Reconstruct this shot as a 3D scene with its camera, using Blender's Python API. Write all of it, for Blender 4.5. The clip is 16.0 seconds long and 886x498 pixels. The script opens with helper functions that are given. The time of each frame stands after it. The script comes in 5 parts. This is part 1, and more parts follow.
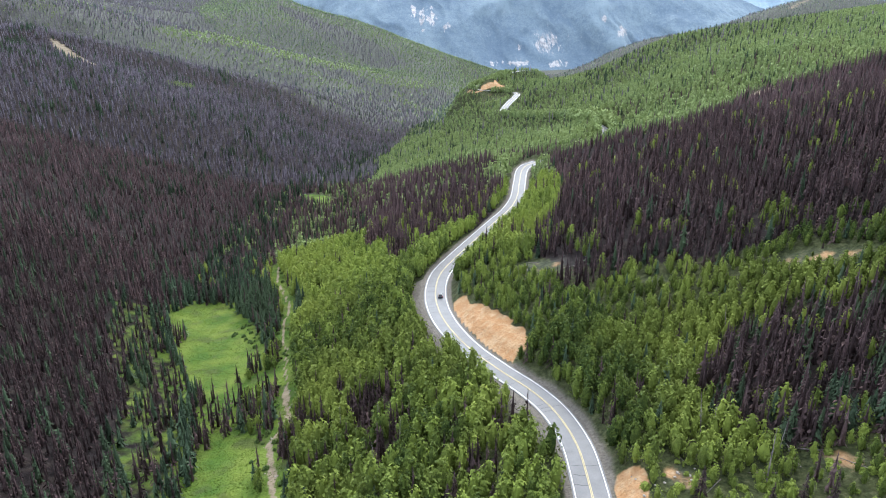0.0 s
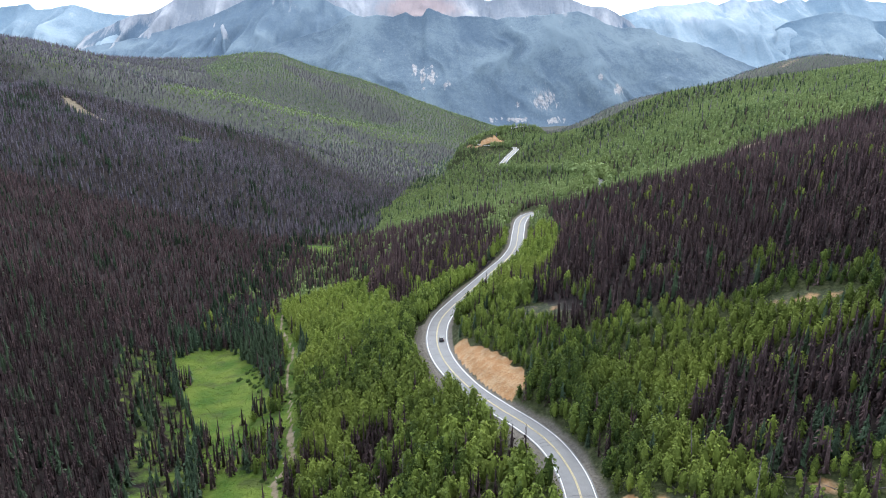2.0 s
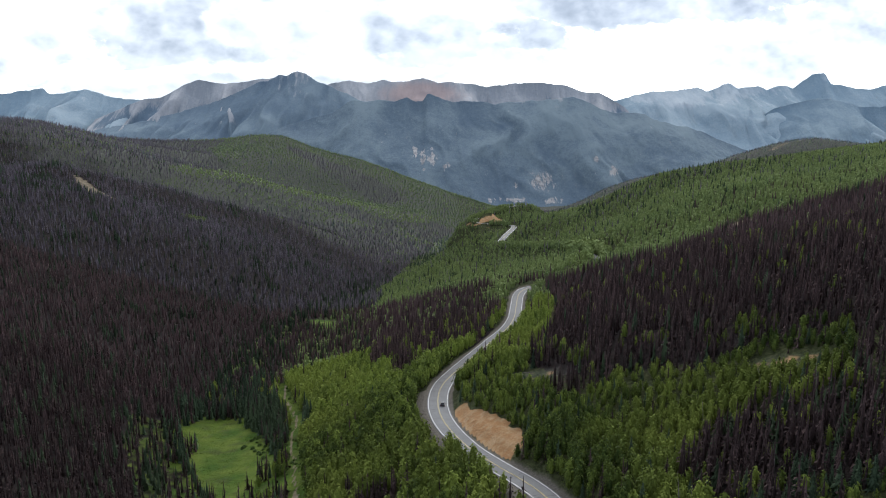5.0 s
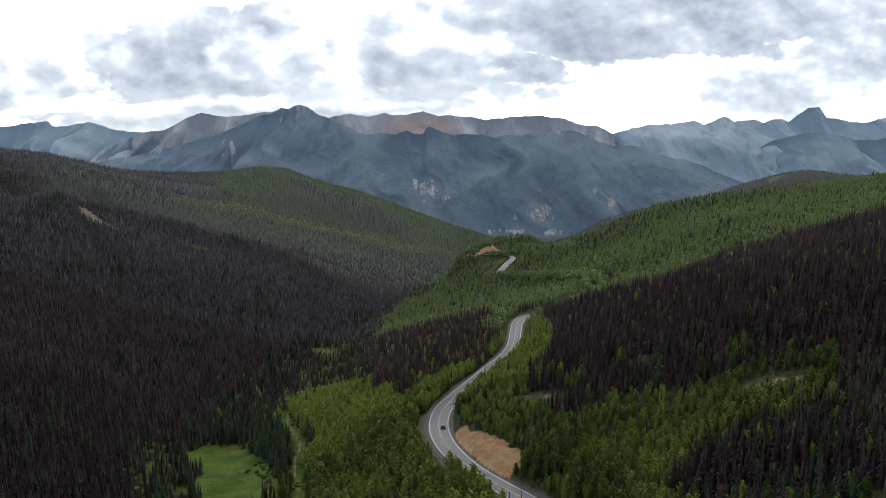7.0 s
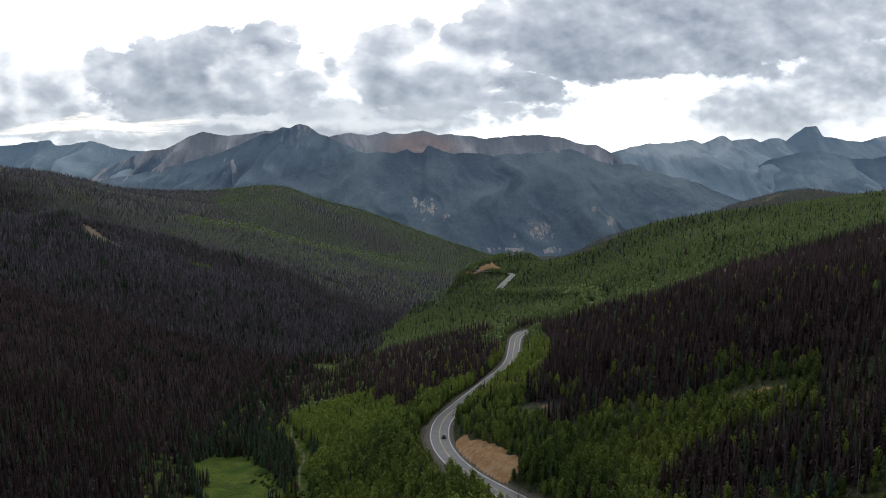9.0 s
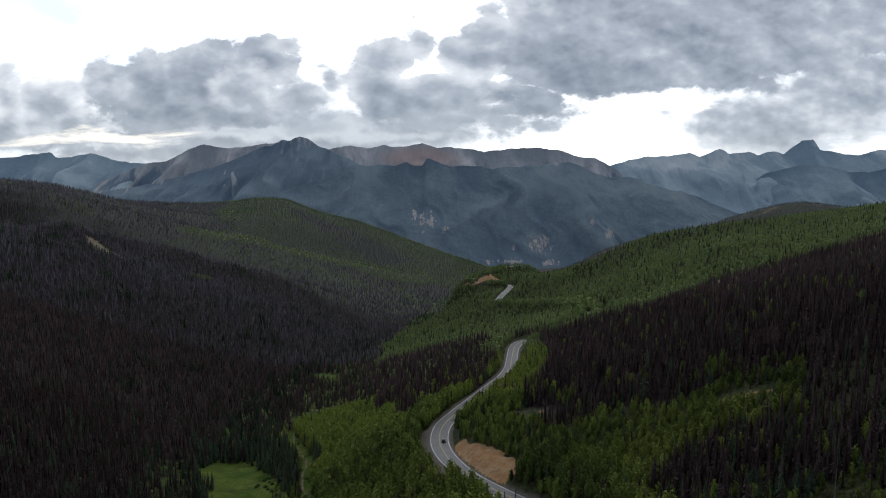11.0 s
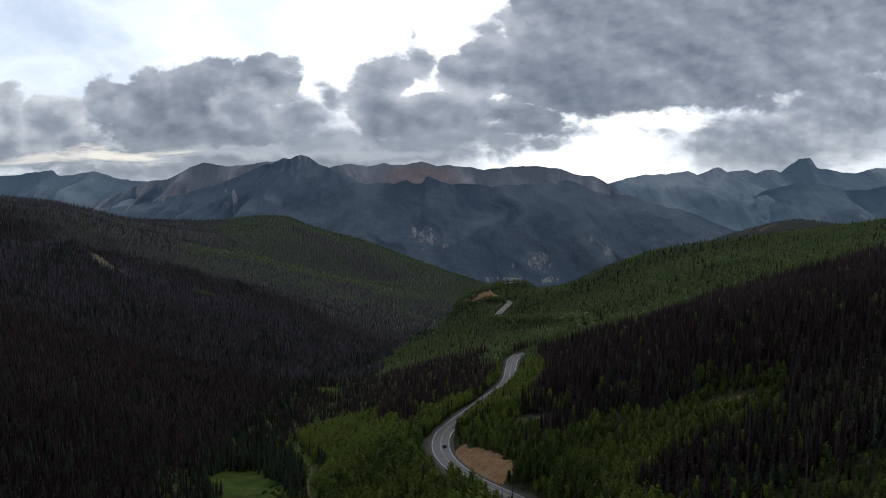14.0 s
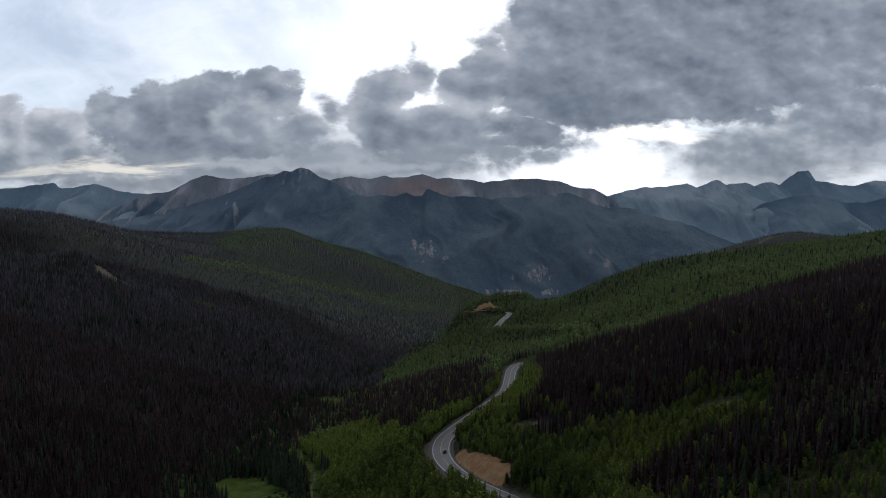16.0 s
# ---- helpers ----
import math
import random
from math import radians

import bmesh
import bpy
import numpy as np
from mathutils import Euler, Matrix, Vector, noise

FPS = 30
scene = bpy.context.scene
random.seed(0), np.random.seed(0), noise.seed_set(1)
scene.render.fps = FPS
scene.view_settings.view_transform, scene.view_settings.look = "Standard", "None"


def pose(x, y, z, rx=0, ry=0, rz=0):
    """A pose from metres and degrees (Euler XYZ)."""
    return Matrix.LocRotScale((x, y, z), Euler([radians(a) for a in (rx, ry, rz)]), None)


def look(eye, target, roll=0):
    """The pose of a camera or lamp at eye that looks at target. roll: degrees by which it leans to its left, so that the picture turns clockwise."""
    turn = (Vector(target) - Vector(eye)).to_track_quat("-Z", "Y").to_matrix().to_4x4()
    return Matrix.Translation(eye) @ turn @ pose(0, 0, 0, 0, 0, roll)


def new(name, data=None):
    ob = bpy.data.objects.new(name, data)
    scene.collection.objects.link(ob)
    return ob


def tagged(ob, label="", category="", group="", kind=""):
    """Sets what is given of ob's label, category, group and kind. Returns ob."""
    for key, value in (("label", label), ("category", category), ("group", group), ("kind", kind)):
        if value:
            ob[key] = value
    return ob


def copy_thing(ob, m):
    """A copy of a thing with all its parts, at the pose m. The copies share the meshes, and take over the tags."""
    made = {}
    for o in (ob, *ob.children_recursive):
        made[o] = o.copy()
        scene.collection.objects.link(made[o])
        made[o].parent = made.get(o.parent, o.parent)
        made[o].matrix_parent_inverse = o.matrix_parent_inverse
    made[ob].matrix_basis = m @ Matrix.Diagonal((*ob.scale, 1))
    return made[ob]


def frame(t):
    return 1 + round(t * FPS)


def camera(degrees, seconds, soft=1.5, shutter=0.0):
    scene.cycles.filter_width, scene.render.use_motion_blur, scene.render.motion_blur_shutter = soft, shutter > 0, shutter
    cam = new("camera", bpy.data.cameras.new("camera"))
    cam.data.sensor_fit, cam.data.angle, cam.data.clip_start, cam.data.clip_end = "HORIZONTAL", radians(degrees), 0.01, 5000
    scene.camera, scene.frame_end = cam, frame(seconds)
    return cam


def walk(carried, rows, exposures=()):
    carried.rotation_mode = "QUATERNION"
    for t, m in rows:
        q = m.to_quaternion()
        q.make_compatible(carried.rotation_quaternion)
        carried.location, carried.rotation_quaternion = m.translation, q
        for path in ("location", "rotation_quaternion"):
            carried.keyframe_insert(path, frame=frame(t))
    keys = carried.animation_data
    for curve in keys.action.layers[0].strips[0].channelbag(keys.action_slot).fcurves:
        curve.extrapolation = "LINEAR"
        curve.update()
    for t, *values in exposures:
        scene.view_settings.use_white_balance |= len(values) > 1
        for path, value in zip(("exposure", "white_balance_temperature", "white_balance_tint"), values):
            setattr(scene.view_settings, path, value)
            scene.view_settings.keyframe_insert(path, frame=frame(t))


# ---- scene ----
import functools

cam = camera(64.0, 16.0, soft=1.0)
PATH = [
    (0, (2.204, -1.725, 99.645), (2.212, 0.134, 98.907), -0.2),
    (0.5, (2.029, -4.43, 99.725), (2.037, -2.558, 99.022), -0.2),
    (1, (1.865, -7.22, 99.741), (1.874, -5.334, 99.074), -0.2),
    (1.5, (1.837, -9.987, 99.754), (1.845, -8.089, 99.125), -0.2),
    (2, (1.799, -12.711, 99.745), (1.807, -10.801, 99.151), -0.2),
    (2.5, (1.679, -15.668, 99.693), (1.686, -13.747, 99.136), -0.2),
    (3, (1.409, -18.415, 99.73), (1.418, -16.484, 99.21), -0.2),
    (3.5, (1.269, -21.252, 99.754), (1.279, -19.312, 99.27), -0.2),
    (4, (1.267, -24.037, 99.747), (1.276, -22.087, 99.3), -0.2),
    (4.5, (1.086, -26.887, 99.635), (1.096, -24.93, 99.225), -0.1),
    (7, (0.247, -41.456, 99.654), (0.259, -39.477, 99.365), -0.0),
    (7.5, (0.069, -44.67, 99.812), (0.081, -42.689, 99.536), -0.0),
    (8, (-0.028, -47.97, 100.011), (-0.016, -45.987, 99.748), -0.0),
    (8.5, (-0.215, -51.276, 100.106), (-0.202, -49.292, 99.856), 0.0),
    (9, (-0.274, -54.387, 100.257), (-0.261, -52.401, 100.019), 0.0),
    (11.5, (-1.045, -68.505, 100.294), (-1.029, -66.515, 100.1), 0.1),
    (12, (-1.239, -71.435, 100.252), (-1.222, -69.444, 100.067), 0.0),
    (12.5, (-1.284, -74.404, 100.215), (-1.268, -72.412, 100.037), 0.0),
    (13, (-1.482, -77.359, 100.21), (-1.466, -75.366, 100.041), 0.1),
    (13.5, (-1.592, -80.373, 100.17), (-1.576, -78.38, 100.009), 0.1),
    (14, (-1.683, -83.367, 100.205), (-1.666, -81.373, 100.052), 0.1),
    (14.5, (-1.739, -86.389, 100.242), (-1.723, -84.394, 100.099), 0.0),
    (15, (-1.827, -89.339, 100.261), (-1.81, -87.344, 100.126), 0.1),
    (15.5, (-1.936, -92.208, 100.221), (-1.919, -90.213, 100.094), 0.0),
    (16, (-1.914, -95.095, 100.19), (-1.897, -93.099, 100.072), 0.1),
]
EXPOSURES = [(0, 2.36, 6100, 10), (1.5, 2.14, 6100, 10), (3.5, 1.5, 6200, 10), (4.7, 1.06, 6350, 10), (7, 0.56, 6450, 10), (9, 0.15, 6450, 10), (11.5, -0.18, 6250, 10), (13, -0.45, 6150, 11), (16, -0.84, 6050, 11)]
walk(cam, [(t, look(eye, target, roll)) for t, eye, target, roll in PATH], EXPOSURES)


# ---- sky and sun ----
def maths(tree, op, a, b=0.0, c=0.0, clamp=False):
    n = tree.nodes.new("ShaderNodeMath")
    n.operation, n.use_clamp = op, clamp
    for socket, value in zip(n.inputs, (a, b, c)):
        if isinstance(value, (int, float)):
            socket.default_value = value
        else:
            tree.links.new(value, socket)
    return n.outputs[0]


def blend(tree, fac, a, b, mode="MIX"):
    n = tree.nodes.new("ShaderNodeMix")
    n.data_type, n.blend_type = "RGBA", mode
    for socket, value in zip((n.inputs[0], n.inputs[6], n.inputs[7]), (fac, a, b)):
        if isinstance(value, (int, float)):
            socket.default_value = value
        elif isinstance(value, tuple):
            socket.default_value = (*value, 1)[:4]
        else:
            tree.links.new(value, socket)
    return n.outputs[2]


def ramp(tree, fac, *stops):
    n = tree.nodes.new("ShaderNodeValToRGB")
    while len(n.color_ramp.elements) < len(stops):
        n.color_ramp.elements.new(0.5)
    for e, (at, colour) in zip(n.color_ramp.elements, stops):
        e.position, e.color = at, (*colour, 1) if isinstance(colour, tuple) else (colour, colour, colour, 1)
    tree.links.new(fac, n.inputs[0])
    return n.outputs[0]


def grain(tree, where, scale, detail=4.0, roughness=0.55, distortion=0.0):
    n = tree.nodes.new("ShaderNodeTexNoise")
    n.inputs["Scale"].default_value, n.inputs["Detail"].default_value = scale, detail
    n.inputs["Roughness"].default_value, n.inputs["Distortion"].default_value = roughness, distortion
    tree.links.new(where, n.inputs["Vector"])
    return n.outputs[0]


SUN_UP, SUN_TURN = 42.0, 12.0      # degrees above the horizon, and to the right of the valley's line
sky = bpy.data.worlds.new("cloudy_sky")
sky.use_nodes = True
scene.world = sky
W = sky.node_tree
W.nodes.clear()
air = W.nodes.new("ShaderNodeTexSky")
air.sky_type, air.sun_disc = "NISHITA", False
air.sun_elevation, air.sun_rotation = radians(SUN_UP), radians(SUN_TURN)
air.altitude, air.dust_density = 3300, 2.0
gaze = W.nodes.new("ShaderNodeTexCoord").outputs["Generated"]
axes = W.nodes.new("ShaderNodeSeparateXYZ")
W.links.new(gaze, axes.inputs[0])
depth = maths(W, "MAXIMUM", maths(W, "ABSOLUTE", axes.outputs[1]), 0.12)
across = maths(W, "DIVIDE", axes.outputs[0], depth)
upward = maths(W, "DIVIDE", axes.outputs[2], depth)
chart = W.nodes.new("ShaderNodeCombineXYZ")
W.links.new(across, chart.inputs[0])
W.links.new(maths(W, "MULTIPLY", upward, 1.6), chart.inputs[1])
# the chart is bent a little, so that no lobe is a plain circle
bend = W.nodes.new("ShaderNodeTexNoise")
bend.inputs["Scale"].default_value, bend.inputs["Detail"].default_value, bend.inputs["Roughness"].default_value = 8.0, 5.0, 0.58
W.links.new(chart.outputs[0], bend.inputs["Vector"])
bent = W.nodes.new("ShaderNodeVectorMath")
bent.operation = "MULTIPLY_ADD"
bent.inputs[1].default_value = (0.045, 0.045, 0)
W.links.new(bend.outputs["Color"], bent.inputs[0])
W.links.new(chart.outputs[0], bent.inputs[2])


def shifted(dx, dy, where=bent):
    """The bent chart, moved a little."""
    n = W.nodes.new("ShaderNodeVectorMath")
    n.inputs[1].default_value = (dx, dy, 0)
    W.links.new(where.outputs[0], n.inputs[0])
    return n.outputs[0]


def puffs(scale, detail, where):
    """Rounded lobes within lobes: high in the middle of each, creased between them."""
    n = W.nodes.new("ShaderNodeTexVoronoi")
    n.feature, n.normalize = "F1", True
    n.inputs["Scale"].default_value, n.inputs["Detail"].default_value, n.inputs["Roughness"].default_value, n.inputs["Lacunarity"].default_value = scale, detail, 0.52, 2.15
    W.links.new(where, n.inputs["Vector"])
    return maths(W, "SUBTRACT", 1.0, maths(W, "MULTIPLY", n.outputs["Distance"], 1.5))


puff = puffs(19.0, 5.0, shifted(0, 0))
swell = puffs(8.0, 3.6, shifted(0.3, 0.1, chart))
swell_above = puffs(8.0, 3.6, shifted(0.310, 0.118, chart))
crisp = maths(W, "SUBTRACT", puff, puffs(19.0, 5.0, shifted(0.004, 0.008)))
relief = maths(W, "ADD", maths(W, "SUBTRACT", swell, swell_above), maths(W, "MULTIPLY", crisp, 0.22))
wisp = grain(W, chart.outputs[0], 2.2, 7.0, 0.58, 0.6)
billow = grain(W, chart.outputs[0], 7.0, 8.0, 0.6, 0.4)
# broad waves shift the banks
east = maths(W, "ADD", across, maths(W, "MULTIPLY", maths(W, "SUBTRACT", grain(W, chart.outputs[0], 9.0, 5.0, 0.55), 0.5), 0.05))
lift = maths(W, "ADD", upward, maths(W, "MULTIPLY", maths(W, "SUBTRACT", grain(W, shifted(3.0, 1.0), 9.0, 5.0, 0.55), 0.5), 0.04))


def most(items):
    out = items[0]
    for item in items[1:]:
        out = maths(W, "MAXIMUM", out, item)
    return out


def inward(x, z, wide, high):
    """How far inside a rounded cloud about the bearing x and the height z a place lies (all tangents)."""
    a = maths(W, "DIVIDE", maths(W, "SUBTRACT", east, x), wide)
    b = maths(W, "DIVIDE", maths(W, "SUBTRACT", lift, z), high)
    r = maths(W, "SQRT", maths(W, "ADD", maths(W, "MULTIPLY", a, a), maths(W, "MULTIPLY", b, b)))
    return maths(W, "MULTIPLY", maths(W, "SUBTRACT", 1.0, r), min(wide, high))


def spread(value, lo, hi):
    """0 at lo, 1 at hi, eased between."""
    n = W.nodes.new("ShaderNodeMapRange")
    n.interpolation_type = "SMOOTHSTEP"
    n.inputs[1].default_value, n.inputs[2].default_value = lo, hi
    W.links.new(value, n.inputs[0])
    return n.outputs[0]


def cloud(behind, lobes, edge, heart, thick, base, soft=0.008, lumpy=0.040, sculpt=0.85, rise=0.045, shade=0.17):
    """One bank of cloud before what lies behind it: bright where thin, grey where thick, darkest along its flat base."""
    inner = most([inward(*row) for row in lobes])
    inner = maths(W, "ADD", inner, maths(W, "MULTIPLY", maths(W, "SUBTRACT", puff, 0.42), lumpy))
    inner = maths(W, "ADD", inner, maths(W, "MULTIPLY", maths(W, "SUBTRACT", billow, 0.5), 0.030))
    tone = maths(W, "ADD", edge, maths(W, "MULTIPLY", spread(inner, 0.0, thick), heart - edge))
    tone = maths(W, "ADD", tone, maths(W, "MULTIPLY", relief, sculpt))
    tone = maths(W, "ADD", tone, maths(W, "MULTIPLY", maths(W, "SUBTRACT", billow, 0.5), 0.12))
    tone = maths(W, "ADD", tone, maths(W, "MULTIPLY", maths(W, "SUBTRACT", wisp, 0.5), 0.14))
    tone = maths(W, "SUBTRACT", tone, maths(W, "MULTIPLY", maths(W, "SUBTRACT", 1.0, spread(lift, base, base + rise)), shade))
    colour = ramp(W, tone, (0.0, (0.15, 0.172, 0.210)), (0.25, (0.28, 0.315, 0.370)), (0.5, (0.52, 0.560, 0.615)), (0.75, (0.93, 0.95, 0.975)), (1.0, (1.6, 1.57, 1.52)))
    return blend(W, spread(inner, 0.0, soft), behind, colour)


# bright veil low down ahead, heavy cloud overhead and all round
thin = maths(W, "ADD", maths(W, "MULTIPLY", wisp, 0.6), maths(W, "MULTIPLY", grain(W, chart.outputs[0], 4.6, 8.0, 0.6, 0.5), 0.4))
glare = ramp(W, maths(W, "SQRT", maths(W, "ADD", maths(W, "POWER", maths(W, "SUBTRACT", across, 0.10), 2.0), maths(W, "POWER", maths(W, "MULTIPLY", maths(W, "SUBTRACT", upward, 0.10), 1.7), 2.0))),
             (0.14, 1.0), (0.62, 0.0))
veil = blend(W, glare, ramp(W, thin, (0.36, (1.0, 1.17, 1.38)), (0.5, (1.55, 1.66, 1.78)), (0.62, (1.10, 1.24, 1.42))),
             ramp(W, thin, (0.34, (1.9, 1.95, 2.0)), (0.5, (2.7, 2.65, 2.55)), (0.66, (1.9, 1.95, 2.0))))
# thin grey layers low over the mountains, but for the bright gap
flat = W.nodes.new("ShaderNodeVectorMath")
flat.operation = "MULTIPLY"
flat.inputs[1].default_value = (1.0, 4.0, 1.0)
W.links.new(chart.outputs[0], flat.inputs[0])
layers = grain(W, flat.outputs[0], 5.0, 7.0, 0.62, 0.6)
away = maths(W, "ABSOLUTE", maths(W, "SUBTRACT", across, 0.22))
low_down = maths(W, "MULTIPLY", ramp(W, upward, (0.07, 1.0), (0.15, 0.0)), ramp(W, away, (0.10, 0.0), (0.22, 1.0)))
veil = blend(W, maths(W, "MULTIPLY", low_down, ramp(W, layers, (0.36, 0.45), (0.56, 0.95))), veil, ramp(W, layers, (0.38, (1.35, 1.30, 1.22)), (0.50, (0.62, 0.67, 0.74)), (0.64, (0.90, 0.93, 0.97))))
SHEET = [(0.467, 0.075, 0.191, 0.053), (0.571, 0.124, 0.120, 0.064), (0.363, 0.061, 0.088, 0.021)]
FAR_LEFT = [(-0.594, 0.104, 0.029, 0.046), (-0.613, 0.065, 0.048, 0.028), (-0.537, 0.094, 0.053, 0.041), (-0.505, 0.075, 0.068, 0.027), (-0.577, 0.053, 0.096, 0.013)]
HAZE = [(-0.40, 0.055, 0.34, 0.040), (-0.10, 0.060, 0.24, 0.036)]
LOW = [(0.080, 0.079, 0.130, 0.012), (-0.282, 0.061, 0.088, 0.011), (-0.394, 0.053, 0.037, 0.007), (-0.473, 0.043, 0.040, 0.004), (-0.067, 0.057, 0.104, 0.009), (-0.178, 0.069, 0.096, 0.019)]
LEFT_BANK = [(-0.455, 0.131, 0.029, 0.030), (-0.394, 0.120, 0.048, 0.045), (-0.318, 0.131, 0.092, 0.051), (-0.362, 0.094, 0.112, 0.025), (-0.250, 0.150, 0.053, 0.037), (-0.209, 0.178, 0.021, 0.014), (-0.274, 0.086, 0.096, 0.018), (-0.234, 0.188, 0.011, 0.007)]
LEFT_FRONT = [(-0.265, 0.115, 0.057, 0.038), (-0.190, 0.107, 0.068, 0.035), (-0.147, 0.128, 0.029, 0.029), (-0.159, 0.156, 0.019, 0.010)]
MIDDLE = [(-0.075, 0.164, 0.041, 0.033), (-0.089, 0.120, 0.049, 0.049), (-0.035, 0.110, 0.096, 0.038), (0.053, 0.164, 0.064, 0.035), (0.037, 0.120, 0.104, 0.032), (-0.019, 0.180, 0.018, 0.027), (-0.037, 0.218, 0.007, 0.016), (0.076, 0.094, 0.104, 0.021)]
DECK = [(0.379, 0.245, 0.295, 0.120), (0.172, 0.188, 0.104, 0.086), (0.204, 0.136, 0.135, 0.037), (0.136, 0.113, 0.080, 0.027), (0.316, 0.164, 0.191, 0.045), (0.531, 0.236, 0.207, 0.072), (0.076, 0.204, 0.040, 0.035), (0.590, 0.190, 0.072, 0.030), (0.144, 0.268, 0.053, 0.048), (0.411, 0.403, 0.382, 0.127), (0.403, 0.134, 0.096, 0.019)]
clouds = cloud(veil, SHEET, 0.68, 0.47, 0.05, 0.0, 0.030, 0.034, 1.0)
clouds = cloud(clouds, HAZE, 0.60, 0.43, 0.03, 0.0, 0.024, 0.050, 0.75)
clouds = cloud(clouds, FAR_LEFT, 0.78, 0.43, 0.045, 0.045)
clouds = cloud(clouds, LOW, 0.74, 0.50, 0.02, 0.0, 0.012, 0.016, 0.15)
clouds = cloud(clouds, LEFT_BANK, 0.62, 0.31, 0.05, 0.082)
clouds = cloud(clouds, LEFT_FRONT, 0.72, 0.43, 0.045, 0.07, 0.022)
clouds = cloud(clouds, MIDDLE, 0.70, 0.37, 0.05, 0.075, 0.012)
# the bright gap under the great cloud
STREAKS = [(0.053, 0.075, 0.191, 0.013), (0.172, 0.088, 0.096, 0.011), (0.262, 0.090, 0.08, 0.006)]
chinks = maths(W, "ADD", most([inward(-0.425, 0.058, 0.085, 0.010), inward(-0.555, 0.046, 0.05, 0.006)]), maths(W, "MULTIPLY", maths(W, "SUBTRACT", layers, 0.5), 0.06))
clouds = blend(W, maths(W, "MULTIPLY", spread(chinks, -0.002, 0.012), 0.85), clouds, (1.75, 1.60, 1.36))
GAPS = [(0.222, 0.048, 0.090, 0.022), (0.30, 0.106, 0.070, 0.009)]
gap = most([inward(*row) for row in GAPS])
gap = maths(W, "ADD", gap, maths(W, "MULTIPLY", maths(W, "SUBTRACT", layers, 0.5), 0.05))
clouds = blend(W, spread(gap, -0.004, 0.012), clouds, (3.2, 3.0, 2.7))
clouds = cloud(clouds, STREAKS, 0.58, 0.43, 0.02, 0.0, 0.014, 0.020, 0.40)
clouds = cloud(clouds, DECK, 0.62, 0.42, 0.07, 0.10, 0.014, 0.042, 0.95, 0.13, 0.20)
# heavy cloud overhead, clearer blue sky low down behind
lid = maths(W, "MAXIMUM", ramp(W, upward, (0.34, 0.0), (0.62, 1.0)), ramp(W, axes.outputs[1], (0.35, 1.0), (0.62, 0.0)))
overhead = ramp(W, wisp, (0.3, (0.28, 0.305, 0.35)), (0.7, (0.54, 0.57, 0.62)))
clear = maths(W, "MULTIPLY", ramp(W, axes.outputs[1], (0.0, 1.0), (0.3, 0.0)), ramp(W, axes.outputs[2], (0.25, 1.0), (0.6, 0.0)))
overhead = blend(W, clear, overhead, ramp(W, wisp, (0.35, (0.22, 0.29, 0.42)), (0.65, (0.36, 0.40, 0.46))))
clouds = blend(W, lid, clouds, overhead)
back = W.nodes.new("ShaderNodeBackground")
back.inputs[1].default_value = 1.0
faint = blend(W, 1.0, air.outputs[0], (0.08, 0.08, 0.08), "MULTIPLY")
W.links.new(blend(W, 0.9, faint, clouds), back.inputs[0])
W.links.new(back.outputs[0], W.nodes.new("ShaderNodeOutputWorld").inputs[0])

sun = new("sun", bpy.data.lights.new("sun", "SUN"))
sun.data.energy, sun.data.angle, sun.data.color = 0.6, radians(18), (1.0, 0.95, 0.86)
sun.matrix_world = look((0, 0, 0), (-math.sin(radians(SUN_TURN)), -math.cos(radians(SUN_TURN)), -math.tan(radians(SUN_UP))))

# ---- the lie of the land ----
SECTIONS = []


def section(y, *knots):
    """One cross-section of the valley: its station y and the ground's (x, z) along it."""
    SECTIONS.append((y, np.array([k[0] for k in knots], float), np.array([k[1] for k in knots], float)))


section(-420, (-1600, 420), (-500, 100), (-150, -2), (-60, -6), (30, 8), (140, 36), (400, 90), (1600, 300))
section(40, (-1600, 330), (-500, 82), (-160, -6), (-90, -24), (-45, -24), (0, -6), (30, 2), (75, 8), (140, 30), (320, 74), (1600, 250))
section(120, (-1600, 310), (-500, 72), (-160, -15), (-90, -36), (-45, -35), (-5, -17), (28, -6), (48, 0), (75, 3), (120, 20), (300, 72), (1600, 240))
section(190, (-1600, 290), (-500, 58), (-160, -36), (-80, -51), (-40, -43), (-4, -24), (20, -13), (36, -8), (80, -3), (115, 16), (240, 60), (700, 130), (1600, 220))
section(260, (-1600, 270), (-500, 50), (-180, -46), (-95, -64), (-48, -48), (-14, -28), (6, -20), (22, -14), (55, -5), (115, 14), (240, 52), (700, 125), (1600, 210))
section(350, (-1600, 255), (-500, 40), (-210, -52), (-122, -76), (-60, -60), (-4, -34), (28, -27), (48, -20), (90, -10), (170, 20), (260, 42), (700, 112), (1600, 200))
section(510, (-1600, 225), (-520, 16), (-260, -66), (-140, -92), (-62, -76), (-4, -52), (52, -36), (84, -30), (150, -8), (250, 16), (400, 46), (900, 110), (1600, 180))
section(680, (-1600, 200), (-560, 2), (-290, -78), (-165, -107), (-95, -106), (0, -80), (80, -58), (130, -44), (195, -12), (290, 22), (420, 42), (900, 108), (1600, 180))
section(860, (-1600, 175), (-560, -8), (-350, -50), (-210, -106), (-110, -138), (-20, -114), (70, -76), (110, -68), (190, -42), (270, -5), (400, 26), (800, 85), (1600, 160))
section(1010, (-1600, 160), (-600, 2), (-480, -24), (-300, -84), (-160, -144), (-70, -152), (10, -105), (60, -66), (95, -60), (135, -55), (200, -42), (320, 6), (460, 27), (800, 70), (1600, 140))
